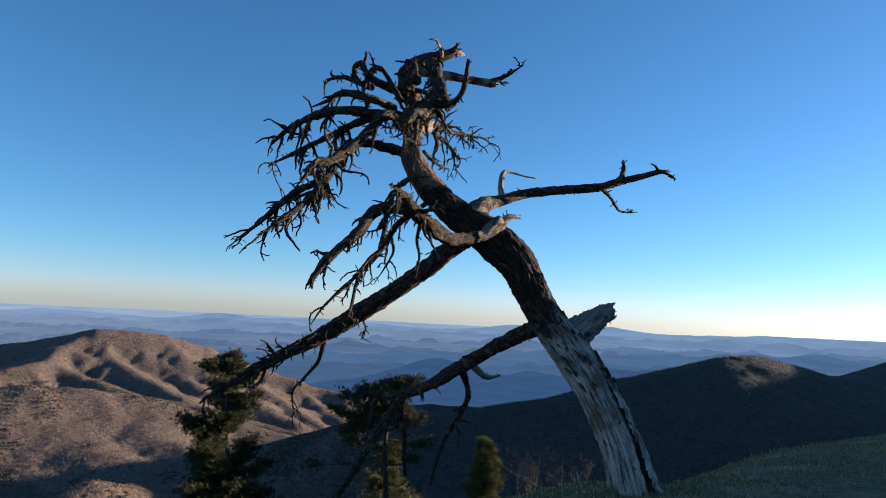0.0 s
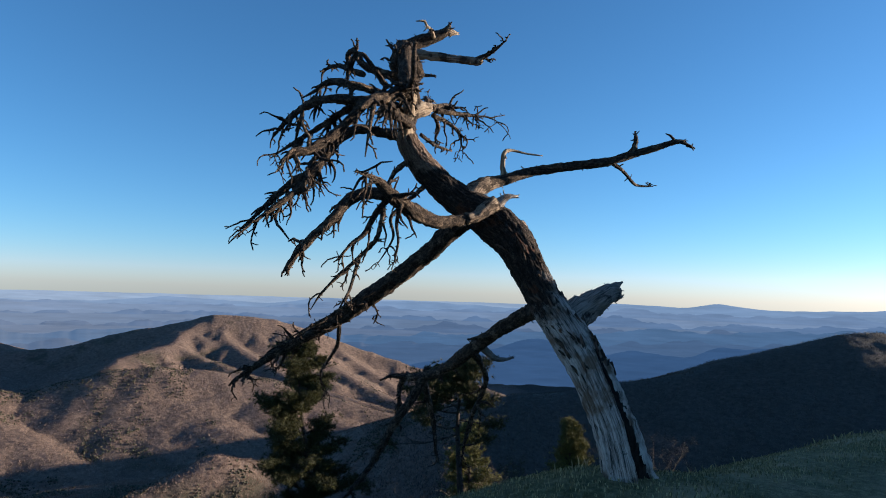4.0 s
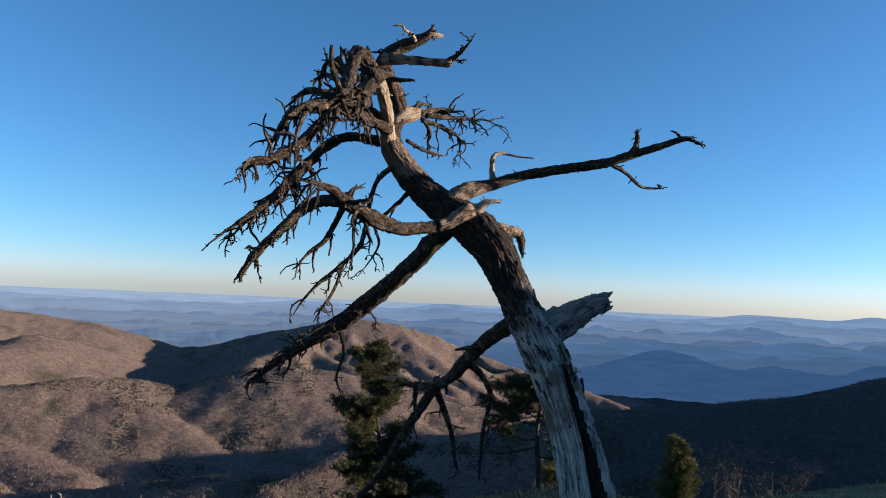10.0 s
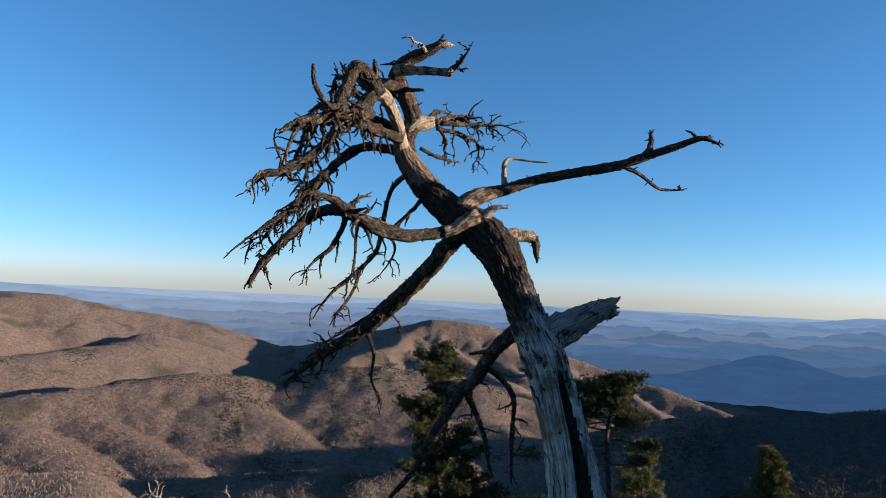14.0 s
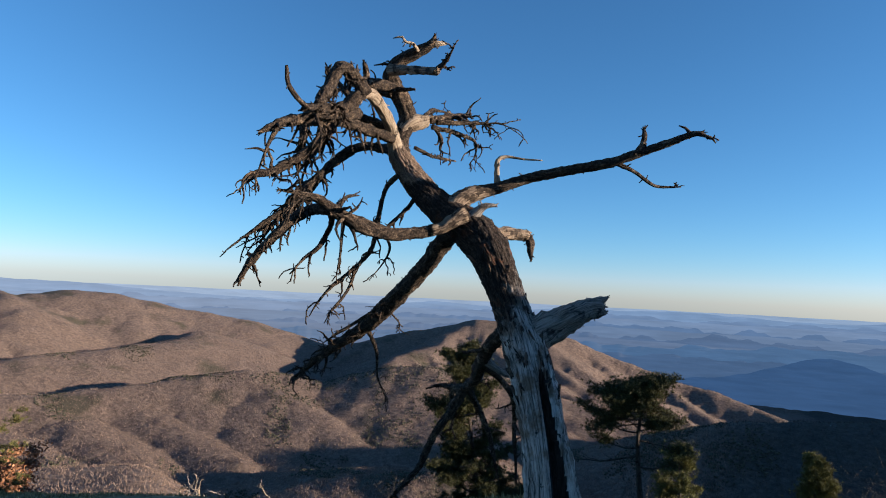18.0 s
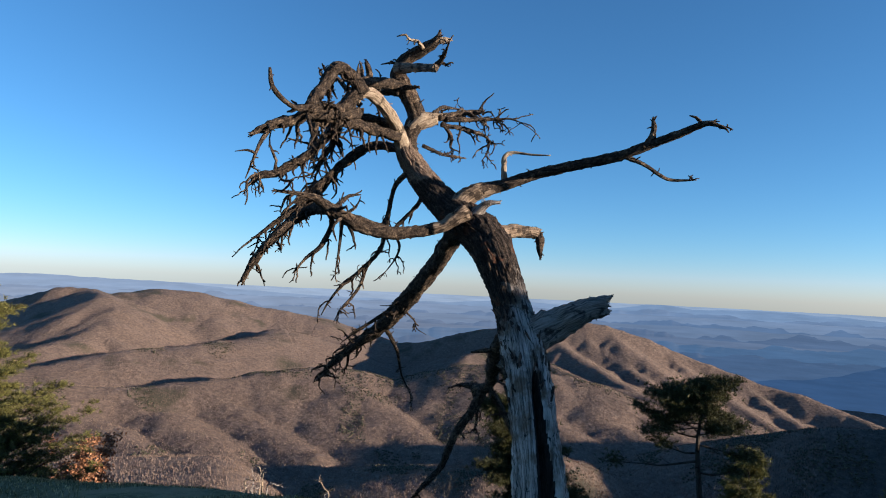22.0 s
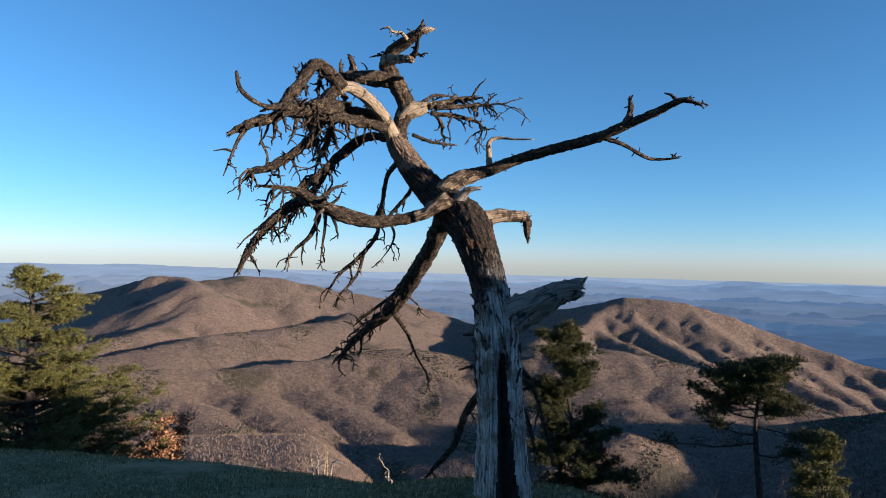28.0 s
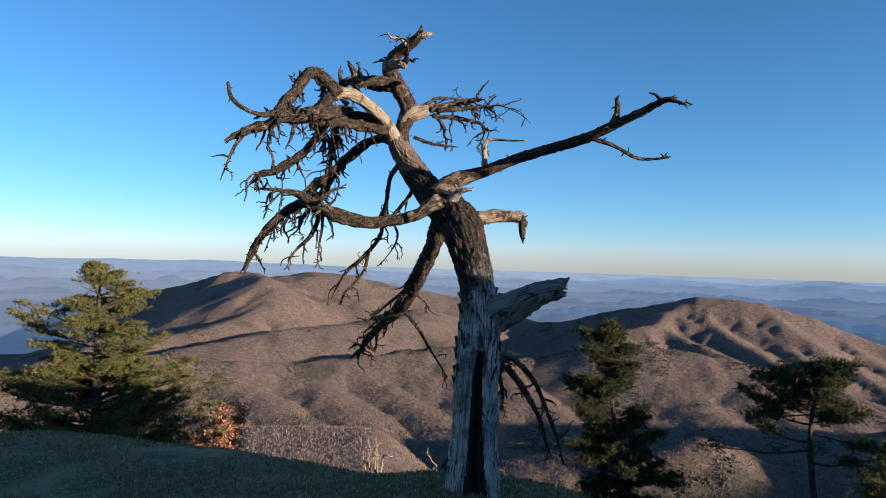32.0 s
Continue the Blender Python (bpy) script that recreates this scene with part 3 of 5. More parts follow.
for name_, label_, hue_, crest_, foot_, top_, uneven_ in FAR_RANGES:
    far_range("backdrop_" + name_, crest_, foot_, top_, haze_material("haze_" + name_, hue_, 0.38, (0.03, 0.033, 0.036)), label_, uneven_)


# ---- tubes: limbs, twigs, trunks ----
def curve_points(points, step):
    """Points with radius, rounded into a smooth line of about equal steps."""
    p = [np.array(q, float) for q in points]
    p = [2 * p[0] - p[1]] + p + [2 * p[-1] - p[-2]]
    out = []
    for i in range(1, len(p) - 2):
        n = max(1, int(np.linalg.norm(p[i + 1][:3] - p[i][:3]) / step))
        for k in range(n):
            t = k / n
            out.append(0.5 * (2 * p[i] + (p[i + 1] - p[i - 1]) * t + (2 * p[i - 1] - 5 * p[i] + 4 * p[i + 1] - p[i + 2]) * t * t + (3 * p[i] - p[i - 1] - 3 * p[i + 1] + p[i + 2]) * t ** 3))
    out.append(p[-2])
    return out


def tube(bm, line, sides=8, knots=0.0, seed=0, carve=None, cap=True):
    """Sweep a lumpy tube along a line of (x, y, z, radius); its map runs round and along, in metres."""
    uv = bm.loops.layers.uv.verify()
    prev, up, run, last = None, Vector((0.31, 0.17, 0.93)), 0.0, None
    n = len(line)
    girth = 2 * math.pi * max(q[3] for q in line)
    for i, q in enumerate(line):
        c = Vector(q[:3])
        d = Vector(line[min(i + 1, n - 1)][:3]) - Vector(line[max(i - 1, 0)][:3])
        d = d.normalized() if d.length > 1e-7 else Vector((0, 0, 1))
        a = up - d * up.dot(d)
        if a.length < 0.05:
            a = Vector((1, 0, 0)) - d * d.x
        a.normalize()
        up = a
        b = d.cross(a)
        before, run = run, run + ((c - last).length if last else 0.0)
        last = c
        ring = []
        for k in range(sides):
            th = 2 * math.pi * k / sides
            o = a * math.cos(th) + b * math.sin(th)
            r = max(q[3], 0.0015)
            if knots:
                s = c + o * r
                r *= 1 + knots * (noise.noise(Vector((s.x * 9 + seed, s.y * 9, s.z * 6))) * 0.9 + noise.noise(Vector((s.x * 26, s.y * 26 + seed, s.z * 15))) * 0.7)
                if q[3] > 0.02:
                    g = noise.noise(Vector((math.cos(th) * 3.2 + seed, math.sin(th) * 3.2, run * 4.0)))
                    r -= min(0.03, q[3] * 0.35) * max(0.0, 0.35 - abs(g) * 2.2)
                    r += 0.010 * noise.noise(Vector((s.x * 55, s.y * 55, s.z * 40)))
            if carve:
                r *= carve(c, o)
            ring.append(bm.verts.new(c + o * r))
        if prev:
            for k in range(sides):
                f = bm.faces.new((prev[k], prev[(k + 1) % sides], ring[(k + 1) % sides], ring[k]))
                u0, u1 = girth * k / sides, girth * (k + 1) / sides
                for lp, w in zip(f.loops, ((u0, before), (u1, before), (u1, run), (u0, run))):
                    lp[uv].uv = w
        elif cap:
            bm.faces.new(ring[::-1])
        prev = ring
    if cap:
        bm.faces.new(prev)


def wander(rng, start, way, length, r0, r1, droop=0.0, crook=0.35, steps=6):
    """A crooked line that grows from start along way."""
    p, d, out = Vector(start), Vector(way).normalized(), []
    for i in range(steps + 1):
        t = i / steps
        out.append((*p, r0 + (r1 - r0) * t))
        d = (d + Vector((rng.uniform(-1, 1), rng.uniform(-1, 1), rng.uniform(-1, 1))) * crook + Vector((0, 0, -droop))).normalized()
        p = p + d * (length / steps)
    return out


# ---- the dead pine ----
dead_pine = tagged(new("dead_pine_tree"), "leaning dead pine with stripped grey trunk and gnarled limbs on grass", "tree")
dead_pine.location = (1.5, 5.4, 0.2)
BACK = Matrix.Translation((-1.5, -5.4, -0.2))


def tree_part(name, bm, mat, parent=None, label=""):
    if parent is None:
        parent = dead_pine
    bmesh.ops.recalc_face_normals(bm, faces=bm.faces)
    ob = part(name, bm, mat, parent, label)
    ob.matrix_parent_inverse = BACK if parent is dead_pine else Matrix()
    return ob


def slit(c, o):
    """How deep the rotted slit cuts, 0 to 1: open to the south-east in the lower trunk."""
    if c.z > 1.2:
        return 0.0
    turn_ = math.atan2(o.y, o.x) - math.atan2(-0.62, 0.78) + 0.12 * noise.noise(Vector((c.z * 3, 1, 2)))
    turn_ = abs((turn_ + math.pi) % (2 * math.pi) - math.pi)
    width_ = 0.30 + 0.34 * max(0.0, 1 - c.z / 1.2)
    return max(0.0, min(1.0, (width_ + 0.1 - turn_) / 0.34)) * min(1.0, (1.2 - c.z) * 6)


def hollow(c, o):
    flare = 1 + 0.16 * max(0.0, 0.7 - c.z) * math.sin(5 * math.atan2(o.y, o.x) + 1.0)
    return (1 - 0.7 * slit(c, o)) * flare


TRUNK_LINE = [(1.58, 5.37, -0.05, 0.26), (1.53, 5.43, 0.25, 0.205), (1.44, 5.51, 0.6, 0.178), (1.27, 5.67, 1.0, 0.172), (1.15, 5.79, 1.2, 0.178), (1.0, 5.93, 1.42, 0.172), (0.83, 6.06, 1.66, 0.155),
              (0.70, 6.10, 1.9, 0.165), (0.57, 6.13, 2.13, 0.18), (0.40, 6.17, 2.30, 0.19), (0.20, 6.17, 2.44, 0.175), (-0.07, 6.17, 2.62, 0.145), (-0.30, 6.16, 2.83, 0.13), (-0.42, 6.13, 2.99, 0.12), (-0.49, 6.08, 3.12, 0.10), (-0.51, 6.10, 3.24, 0.07)]
bm = bmesh.new()
line_ = curve_points(TRUNK_LINE, 0.022)
tube(bm, line_, 180, 0.07, 2.0, hollow)
bm.verts.ensure_lookup_table()
bm.verts.index_update()
dark_ = set()
for i_, q_ in enumerate(line_):
    for k_ in range(180):
        v_ = bm.verts[i_ * 180 + k_]
        if q_[2] < 1.2 and slit(Vector(q_[:3]), (v_.co - Vector(q_[:3])).normalized()) > 0.4:
            dark_.add(v_.index)
for f_ in bm.faces:
    if sum(v_.index in dark_ for v_ in f_.verts) >= 2:
        f_.material_index = 1
trunk = tree_part("trunk", bm, TRUNK, None, "leaning trunk with grey stripped wood and a rotted slit")
trunk.data.materials.append(ROTTEN_SHADE)

limb_count = []


def limb(name, line, mat=None, sides=12, knots=0.16, label="", parent=None, step=0.03, twigs=0, twig=0.3, droop=0.12, from_=0.25, seed=0):
    """One limb of the dead pine with its own small twigs."""
    bm_ = bmesh.new()
    srng = random.Random(900 + len(limb_count))
    line = list(line)
    broken = line[-2][3] > 0.018 and name != "base"
    if broken:
        line[-1] = (*line[-1][:3], max(line[-1][3], 0.55 * line[-2][3]))
    pts = curve_points(line, step)
    tube(bm_, pts, int(sides * (2.2 if line[0][3] > 0.04 else 1.5)), knots, seed + len(limb_count))
    if broken:
        tip, way_ = Vector(line[-1][:3]), (Vector(line[-1][:3]) - Vector(line[-2][:3])).normalized()
        r_ = line[-1][3]
        for k in range(5):
            off = Vector((srng.uniform(-1, 1), srng.uniform(-1, 1), srng.uniform(-1, 1))) * r_ * 0.7
            tube(bm_, wander(srng, tip + off - way_ * r_, way_ + off.normalized() * 0.3, r_ * srng.uniform(1.1, 2.0) + 0.012, r_ * 0.5, 0.003, 0, 0.25, 4), 5, 0.3, k)
    for k in range(int(len(pts) * step * 11) if line[0][3] > 0.015 else 0):
        q = pts[srng.randint(1, len(pts) - 2)]
        if q[3] < 0.009:
            continue
        way = Vector((srng.uniform(-1, 1), srng.uniform(-1, 1), srng.uniform(-1, 1)))
        tube(bm_, wander(srng, q[:3], way, q[3] + srng.uniform(0.012, 0.05), min(0.012, q[3] * 0.4), 0.004, 0, 0.35, 3), 5, 0.2, k)
    ob = tree_part(name, bm_, mat or BARK, parent, label)
    limb_count.append(ob)
    rng = random.Random(100 + seed + len(limb_count))
    for k in range(int(twigs * 0.8)):
        i = min(int(len(pts) * rng.uniform(from_, 0.98)), len(pts) - 2)
        q, along = pts[i], Vector(pts[i + 1][:3]) - Vector(pts[i][:3])
        side = Vector((rng.uniform(-1, 1), rng.uniform(-1, 1), rng.uniform(-1.0, 0.7)))
        stout = min(rng.uniform(0.012, 0.024), 0.75 * q[3])
        w = wander(rng, q[:3], along.normalized() * 0.7 + side, twig * rng.uniform(0.35, 1.15), stout, 0.0055, droop * rng.uniform(0.2, 1.5), 0.55, 7)
        tb = bmesh.new()
        tube(tb, w, 6, 0.3, k)
        for g in range(rng.randint(1, 4)):
            j = rng.randint(1, 6)
            w2 = wander(rng, w[j][:3], Vector((rng.uniform(-1, 1), rng.uniform(-1, 1), rng.uniform(-1, 0.6))), twig * rng.uniform(0.1, 0.38), w[j][3] * 0.85, 0.004, droop * 0.6, 0.6, 4)
            tube(tb, w2, 5, 0.2, g)
        tree_part("twig", tb, BARK, parent or ob)
    return ob


# limbs from the trunk outward: (x, y, z, radius)
# the long level limb to the right, with its forked end
right_limb = limb("limb", [(0.10, 6.13, 2.50, 0.12), (0.17, 6.20, 2.65, 0.088), (0.26, 6.29, 2.725, 0.07), (0.42, 6.45, 2.79, 0.056), (0.63, 6.60, 2.89, 0.05), (0.84, 6.66, 2.94, 0.047), (1.12, 6.72, 2.99, 0.046), (1.45, 6.73, 3.03, 0.046), (1.68, 6.78, 3.11, 0.04), (1.93, 6.82, 3.19, 0.034), (2.12, 6.82, 3.25, 0.026), (2.22, 6.84, 3.26, 0.012)], knots=0.12, label="long level limb with a pale bare base")
limb("base", [(0.11, 6.13, 2.52, 0.12), (0.175, 6.20, 2.65, 0.094), (0.26, 6.29, 2.72, 0.075), (0.34, 6.37, 2.75, 0.06), (0.40, 6.43, 2.78, 0.045)], TAN, 12, 0.2, "bare pale base of the limb", parent=right_limb)
limb("branch", [(0.42, 6.49, 2.79, 0.034), (0.41, 6.48, 2.95, 0.028), (0.42, 6.47, 3.07, 0.022), (0.48, 6.52, 3.11, 0.015), (0.64, 6.60, 3.09, 0.011), (0.80, 6.66, 3.08, 0.006)], PALE, 8, parent=right_limb)
limb("branch", [(1.66, 6.78, 3.10, 0.034), (1.71, 6.78, 3.18, 0.03), (1.73, 6.77, 3.27, 0.024), (1.72, 6.77, 3.33, 0.008)], None, 8, parent=right_limb)
limb("branch", [(1.50, 6.74, 3.02, 0.022), (1.62, 6.88, 2.96, 0.018), (1.73, 7.02, 2.87, 0.016), (1.80, 7.10, 2.85, 0.014), (1.96, 7.21, 2.86, 0.005)], None, 8, parent=right_limb, twigs=4, twig=0.1, droop=0, from_=0.7)
limb("branch", [(2.12, 6.82, 3.25, 0.018), (2.07, 6.80, 3.31, 0.012), (2.02, 6.79, 3.33, 0.005)], None, 6, parent=right_limb)
limb("branch", [(2.16, 6.83, 3.25, 0.015), (2.27, 6.86, 3.22, 0.012), (2.31, 6.88, 3.17, 0.004)], None, 6, parent=right_limb, twigs=5, twig=0.09, droop=0)
# short hook and broken stubs on the shoulder and the trunk
limb("stub", [(0.36, 6.10, 2.45, 0.07), (0.44, 6.11, 2.54, 0.045), (0.50, 6.14, 2.58, 0.026), (0.58, 6.18, 2.585, 0.008)], GREY, 10, label="short hooked grey stub")
big_stub = limb("stub", [(0.95, 5.93, 1.36, 0.175), (1.13, 6.05, 1.50, 0.142), (1.32, 6.17, 1.62, 0.11), (1.43, 6.27, 1.69, 0.088), (1.50, 6.33, 1.71, 0.07), (1.53, 6.36, 1.70, 0.03)], GREY, 20, 0.25, "thick broken grey stub of a fallen limb")
limb("splinter", [(1.40, 6.25, 1.71, 0.05), (1.49, 6.33, 1.76, 0.036), (1.545, 6.38, 1.79, 0.022), (1.56, 6.39, 1.80, 0.006)], GREY, 10, 0.4, parent=big_stub)
limb("splinter", [(1.42, 6.24, 1.64, 0.05), (1.51, 6.31, 1.66, 0.035), (1.56, 6.35, 1.67, 0.01)], GREY, 10, 0.4, parent=big_stub)
limb("splinter", [(1.40, 6.30, 1.70, 0.04), (1.48, 6.37, 1.72, 0.025), (1.52, 6.40, 1.74, 0.006)], GREY, 8, 0.4, parent=big_stub)
beak = limb("stub", [(0.42, 6.25, 2.30, 0.08), (0.50, 6.50, 2.36, 0.062), (0.57, 6.72, 2.375, 0.06), (0.60, 6.79, 2.36, 0.056)], TAN, 14, 0.25, "bare pale stub bent down like a beak")
limb("splinter", [(0.56, 6.76, 2.41, 0.03), (0.62, 6.81, 2.35, 0.042), (0.65, 6.79, 2.26, 0.034), (0.66, 6.78, 2.18, 0.022), (0.67, 6.78, 2.13, 0.01)], None, 10, 0.35, "dark hanging end of the stub", parent=beak)
limb("stub", [(0.33, 6.52, 1.24, 0.03), (0.2, 6.52, 1.22, 0.02), (0.12, 6.51, 1.2, 0.005)], None, 6)
# the near arm, which curls towards the path
arm = limb("limb", [(0.38, 5.98, 2.49, 0.07), (0.31, 5.90, 2.43, 0.058), (0.23, 5.84, 2.355, 0.052), (0.12, 5.76, 2.31, 0.05), (0.02, 5.65, 2.28, 0.054), (-0.09, 5.44, 2.26, 0.06), (-0.24, 5.20, 2.33, 0.066), (-0.36, 5.05, 2.42, 0.05), (-0.42, 4.93, 2.50, 0.035), (-0.46, 4.77, 2.52, 0.02), (-0.50, 4.56, 2.52, 0.008)], None, 14, 0.2, "curved arm with a bare pale base", twigs=14, twig=0.3, from_=0.6)
limb("base", [(0.37, 5.97, 2.48, 0.074), (0.31, 5.90, 2.43, 0.063), (0.23, 5.84, 2.355, 0.057), (0.14, 5.77, 2.315, 0.05)], TAN, 12, 0.25, "bare pale base of the arm", parent=arm)
limb("branch", [(-0.40, 5.05, 2.42, 0.05), (-0.60, 5.05, 2.43, 0.045), (-0.70, 4.94, 2.34, 0.045), (-0.74, 4.82, 2.21, 0.042), (-0.87, 4.76, 2.07, 0.036), (-0.99, 4.74, 1.94, 0.032), (-1.06, 4.72, 1.82, 0.022), (-1.06, 4.71, 1.77, 0.006)], None, 10, 0.25, parent=arm, twigs=16, twig=0.26, droop=0.25, from_=0.2)
limb("branch", [(-0.38, 5.06, 2.40, 0.03), (-0.52, 5.2, 2.30, 0.024), (-0.60, 5.16, 2.12, 0.02), (-0.70, 5.10, 2.02, 0.014), (-0.76, 5.02, 1.9, 0.006)], None, 8, 0.2, parent=arm, twigs=8, twig=0.25, droop=0.3)
limb("branch", [(-0.30, 5.12, 2.36, 0.022), (-0.33, 5.14, 2.2, 0.014), (-0.30, 5.1, 2.05, 0.01), (-0.33, 5.1, 1.88, 0.004)], None, 6, 0.2, parent=arm, twigs=6, twig=0.15, droop=0.3)
limb("branch", [(-0.34, 5.08, 2.42, 0.03), (-0.42, 5.2, 2.5, 0.022), (-0.44, 5.32, 2.58, 0.016), (-0.40, 5.42, 2.6, 0.006)], None, 8, 0.2, parent=arm, twigs=4, twig=0.15, droop=0)
# the low limb that reaches down over the slope
low = limb("limb", [(0.14, 6.2, 2.42, 0.10), (-0.02, 6.30, 2.30, 0.098), (-0.29, 6.42, 2.07, 0.09), (-0.60, 6.54, 1.84, 0.09), (-1.03, 6.70, 1.56, 0.092), (-1.36, 6.79, 1.34, 0.082), (-1.78, 6.82, 1.10, 0.055), (-2.20, 6.88, 0.86, 0.045), (-2.45, 6.95, 0.70, 0.03), (-2.62, 7.02, 0.60, 0.02), (-2.70, 7.05, 0.53, 0.006)], None, 14, 0.2, "long low limb sweeping down over the slope", twigs=44, twig=0.3, droop=0.05, from_=0.42)
limb("branch", [(-1.36, 6.85, 1.30, 0.028), (-1.44, 7.10, 1.10, 0.022), (-1.52, 7.25, 0.98, 0.02), (-1.70, 7.50, 0.80, 0.016), (-1.87, 7.74, 0.63, 0.013), (-1.9, 7.9, 0.45, 0.01), (-1.89, 8.0, 0.28, 0.004)], None, 8, 0.2, parent=low, twigs=9, twig=0.28, droop=0.2, from_=0.5)
limb("branch", [(-1.1, 6.66, 1.56, 0.02), (-1.4, 6.6, 1.36, 0.018), (-1.62, 6.6, 1.24, 0.014), (-1.86, 6.64, 1.11, 0.005)], None, 7, 0.25, parent=low, twigs=7, twig=0.2, droop=0.0)
limb("branch", [(-2.45, 6.95, 0.70, 0.02), (-2.55, 6.9, 0.62, 0.015), (-2.52, 6.82, 0.54, 0.005)], None, 6, 0.2, parent=low)
limb("branch", [(-1.95, 6.84, 1.0, 0.02), (-2.02, 6.9, 0.82, 0.014), (-2.15, 6.95, 0.72, 0.005)], None, 6, 0.2, parent=low, twigs=5, twig=0.16)
limb("branch", [(-0.95, 6.72, 1.52, 0.012), (-0.93, 6.85, 1.42, 0.009), (-0.98, 6.95, 1.33, 0.007), (-0.88, 7.0, 1.27, 0.003)], None, 6, 0.2, parent=low, twigs=4, twig=0.12)
limb("branch", [(-0.55, 6.48, 1.86, 0.014), (-0.75, 6.5, 1.74, 0.012), (-0.95, 6.5, 1.6, 0.008), (-1.1, 6.46, 1.58, 0.003)], None, 6, 0.2, parent=low)
# the limb behind the trunk, with hanging boughs
rear = limb("limb", [(0.86, 6.1, 1.56, 0.085), (0.66, 6.32, 1.46, 0.075), (0.47, 6.47, 1.35, 0.07), (0.28, 6.66, 1.21, 0.068), (-0.05, 7.12, 0.96, 0.07), (-0.20, 7.35, 0.84, 0.06), (-0.45, 7.62, 0.70, 0.055), (-0.68, 7.82, 0.63, 0.05), (-0.90, 7.90, 0.62, 0.035), (-1.02, 7.85, 0.62, 0.02), (-1.1, 7.75, 0.58, 0.008)], None, 14, 0.22, "rear limb with hanging dead boughs", twigs=14, twig=0.25, droop=0.15, from_=0.5)
limb("branch", [(-0.55, 7.7, 0.66, 0.061), (-0.70, 7.72, 0.40, 0.054), (-0.92, 7.66, 0.05, 0.046), (-1.14, 7.72, -0.36, 0.038), (-1.3, 7.6, -0.6, 0.030), (-1.5, 7.55, -0.85, 0.016)], None, 9, 0.2, parent=rear, twigs=12, twig=0.3, droop=0.15, from_=0.3)
limb("branch", [(0.10, 6.95, 1.04, 0.041), (0.16, 7.2, 0.90, 0.035), (0.19, 7.5, 0.64, 0.030), (-0.02, 8.0, 0.16, 0.024), (-0.13, 8.3, -0.2, 0.019), (-0.2, 8.5, -0.55, 0.008)], None, 8, 0.22, parent=rear, twigs=9, twig=0.3, droop=0.2)
limb("branch", [(-0.62, 7.9, 0.64, 0.047), (-0.60, 8.2, 0.32, 0.038), (-0.56, 8.45, -0.06, 0.030), (-0.55, 8.6, -0.46, 0.011)], None, 8, 0.22, parent=rear, twigs=10, twig=0.3, droop=0.2)
limb("branch", [(-0.85, 7.9, 0.62, 0.041), (-0.95, 8.1, 0.45, 0.032), (-0.98, 8.2, 0.2, 0.022), (-1.05, 8.25, 0.0, 0.008)], None, 8, 0.22, parent=rear, twigs=8, twig=0.25, droop=0.2)
limb("branch", [(0.22, 6.8, 1.1, 0.041), (0.35, 6.95, 0.98, 0.032), (0.46, 7.05, 0.97, 0.019), (0.52, 7.1, 0.99, 0.007)], GREY, 8, 0.22, parent=rear)
# the crown: the dark upper stem
top = limb("limb", [(-0.47, 6.10, 3.06, 0.09), (-0.51, 6.14, 3.27, 0.08), (-0.48, 6.19, 3.44, 0.085), (-0.47, 6.18, 3.54, 0.09), (-0.51, 6.12, 3.68, 0.088), (-0.57, 6.06, 3.81, 0.086), (-0.57, 6.01, 3.92, 0.078), (-0.46, 5.99, 4.02, 0.066), (-0.28, 6.02, 4.09, 0.056), (-0.16, 6.05, 4.15, 0.048), (-0.11, 6.06, 4.19, 0.04)], None, 14, 0.2, "dark twisted upper stem with a broken tip")
limb("branch", [(-0.53, 5.95, 3.93, 0.06), (-0.31, 5.89, 3.88, 0.044), (-0.06, 5.80, 3.81, 0.037), (0.22, 5.62, 3.70, 0.034), (0.27, 5.56, 3.68, 0.02)], TAN, 12, 0.15, parent=top)
limb("branch", [(0.2, 5.64, 3.71, 0.028), (0.34, 5.57, 3.75, 0.02), (0.44, 5.5, 3.79, 0.012), (0.50, 5.46, 3.83, 0.004)], None, 8, 0.2, parent=top, twigs=6, twig=0.14, droop=-0.05)
limb("branch", [(-0.24, 5.98, 4.08, 0.02), (-0.25, 5.91, 4.13, 0.016), (-0.27, 5.81, 4.12, 0.014), (-0.29, 5.78, 4.16, 0.012), (-0.36, 5.73, 4.14, 0.004)], PALE, 7, 0.2, parent=top, twigs=4, twig=0.08, droop=0)
limb("branch", [(-0.52, 5.96, 3.98, 0.016), (-0.6, 5.92, 3.99, 0.012), (-0.68, 5.86, 3.97, 0.004)], None, 6, 0.2, parent=top, twigs=3, twig=0.08)
limb("branch", [(-0.5, 6.04, 3.76, 0.028), (-0.36, 5.98, 3.72, 0.02), (-0.2, 5.9, 3.68, 0.008)], None, 7, 0.2, parent=top)
limb("branch", [(-0.54, 6.06, 3.76, 0.06), (-0.56, 5.88, 3.76, 0.055), (-0.52, 5.65, 3.70, 0.05), (-0.46, 5.48, 3.66, 0.045), (-0.42, 5.36, 3.60, 0.04)], None, 10, 0.25, parent=top, twigs=12, twig=0.16, droop=0)
limb("branch", [(-0.5, 5.55, 3.70, 0.035), (-0.47, 5.50, 3.78, 0.03), (-0.45, 5.44, 3.82, 0.012)], None, 8, 0.25, parent=top)
limb("branch", [(-0.44, 5.36, 3.6, 0.02), (-0.43, 5.33, 3.7, 0.016), (-0.46, 5.36, 3.78, 0.005)], None, 6, 0.25, parent=top)
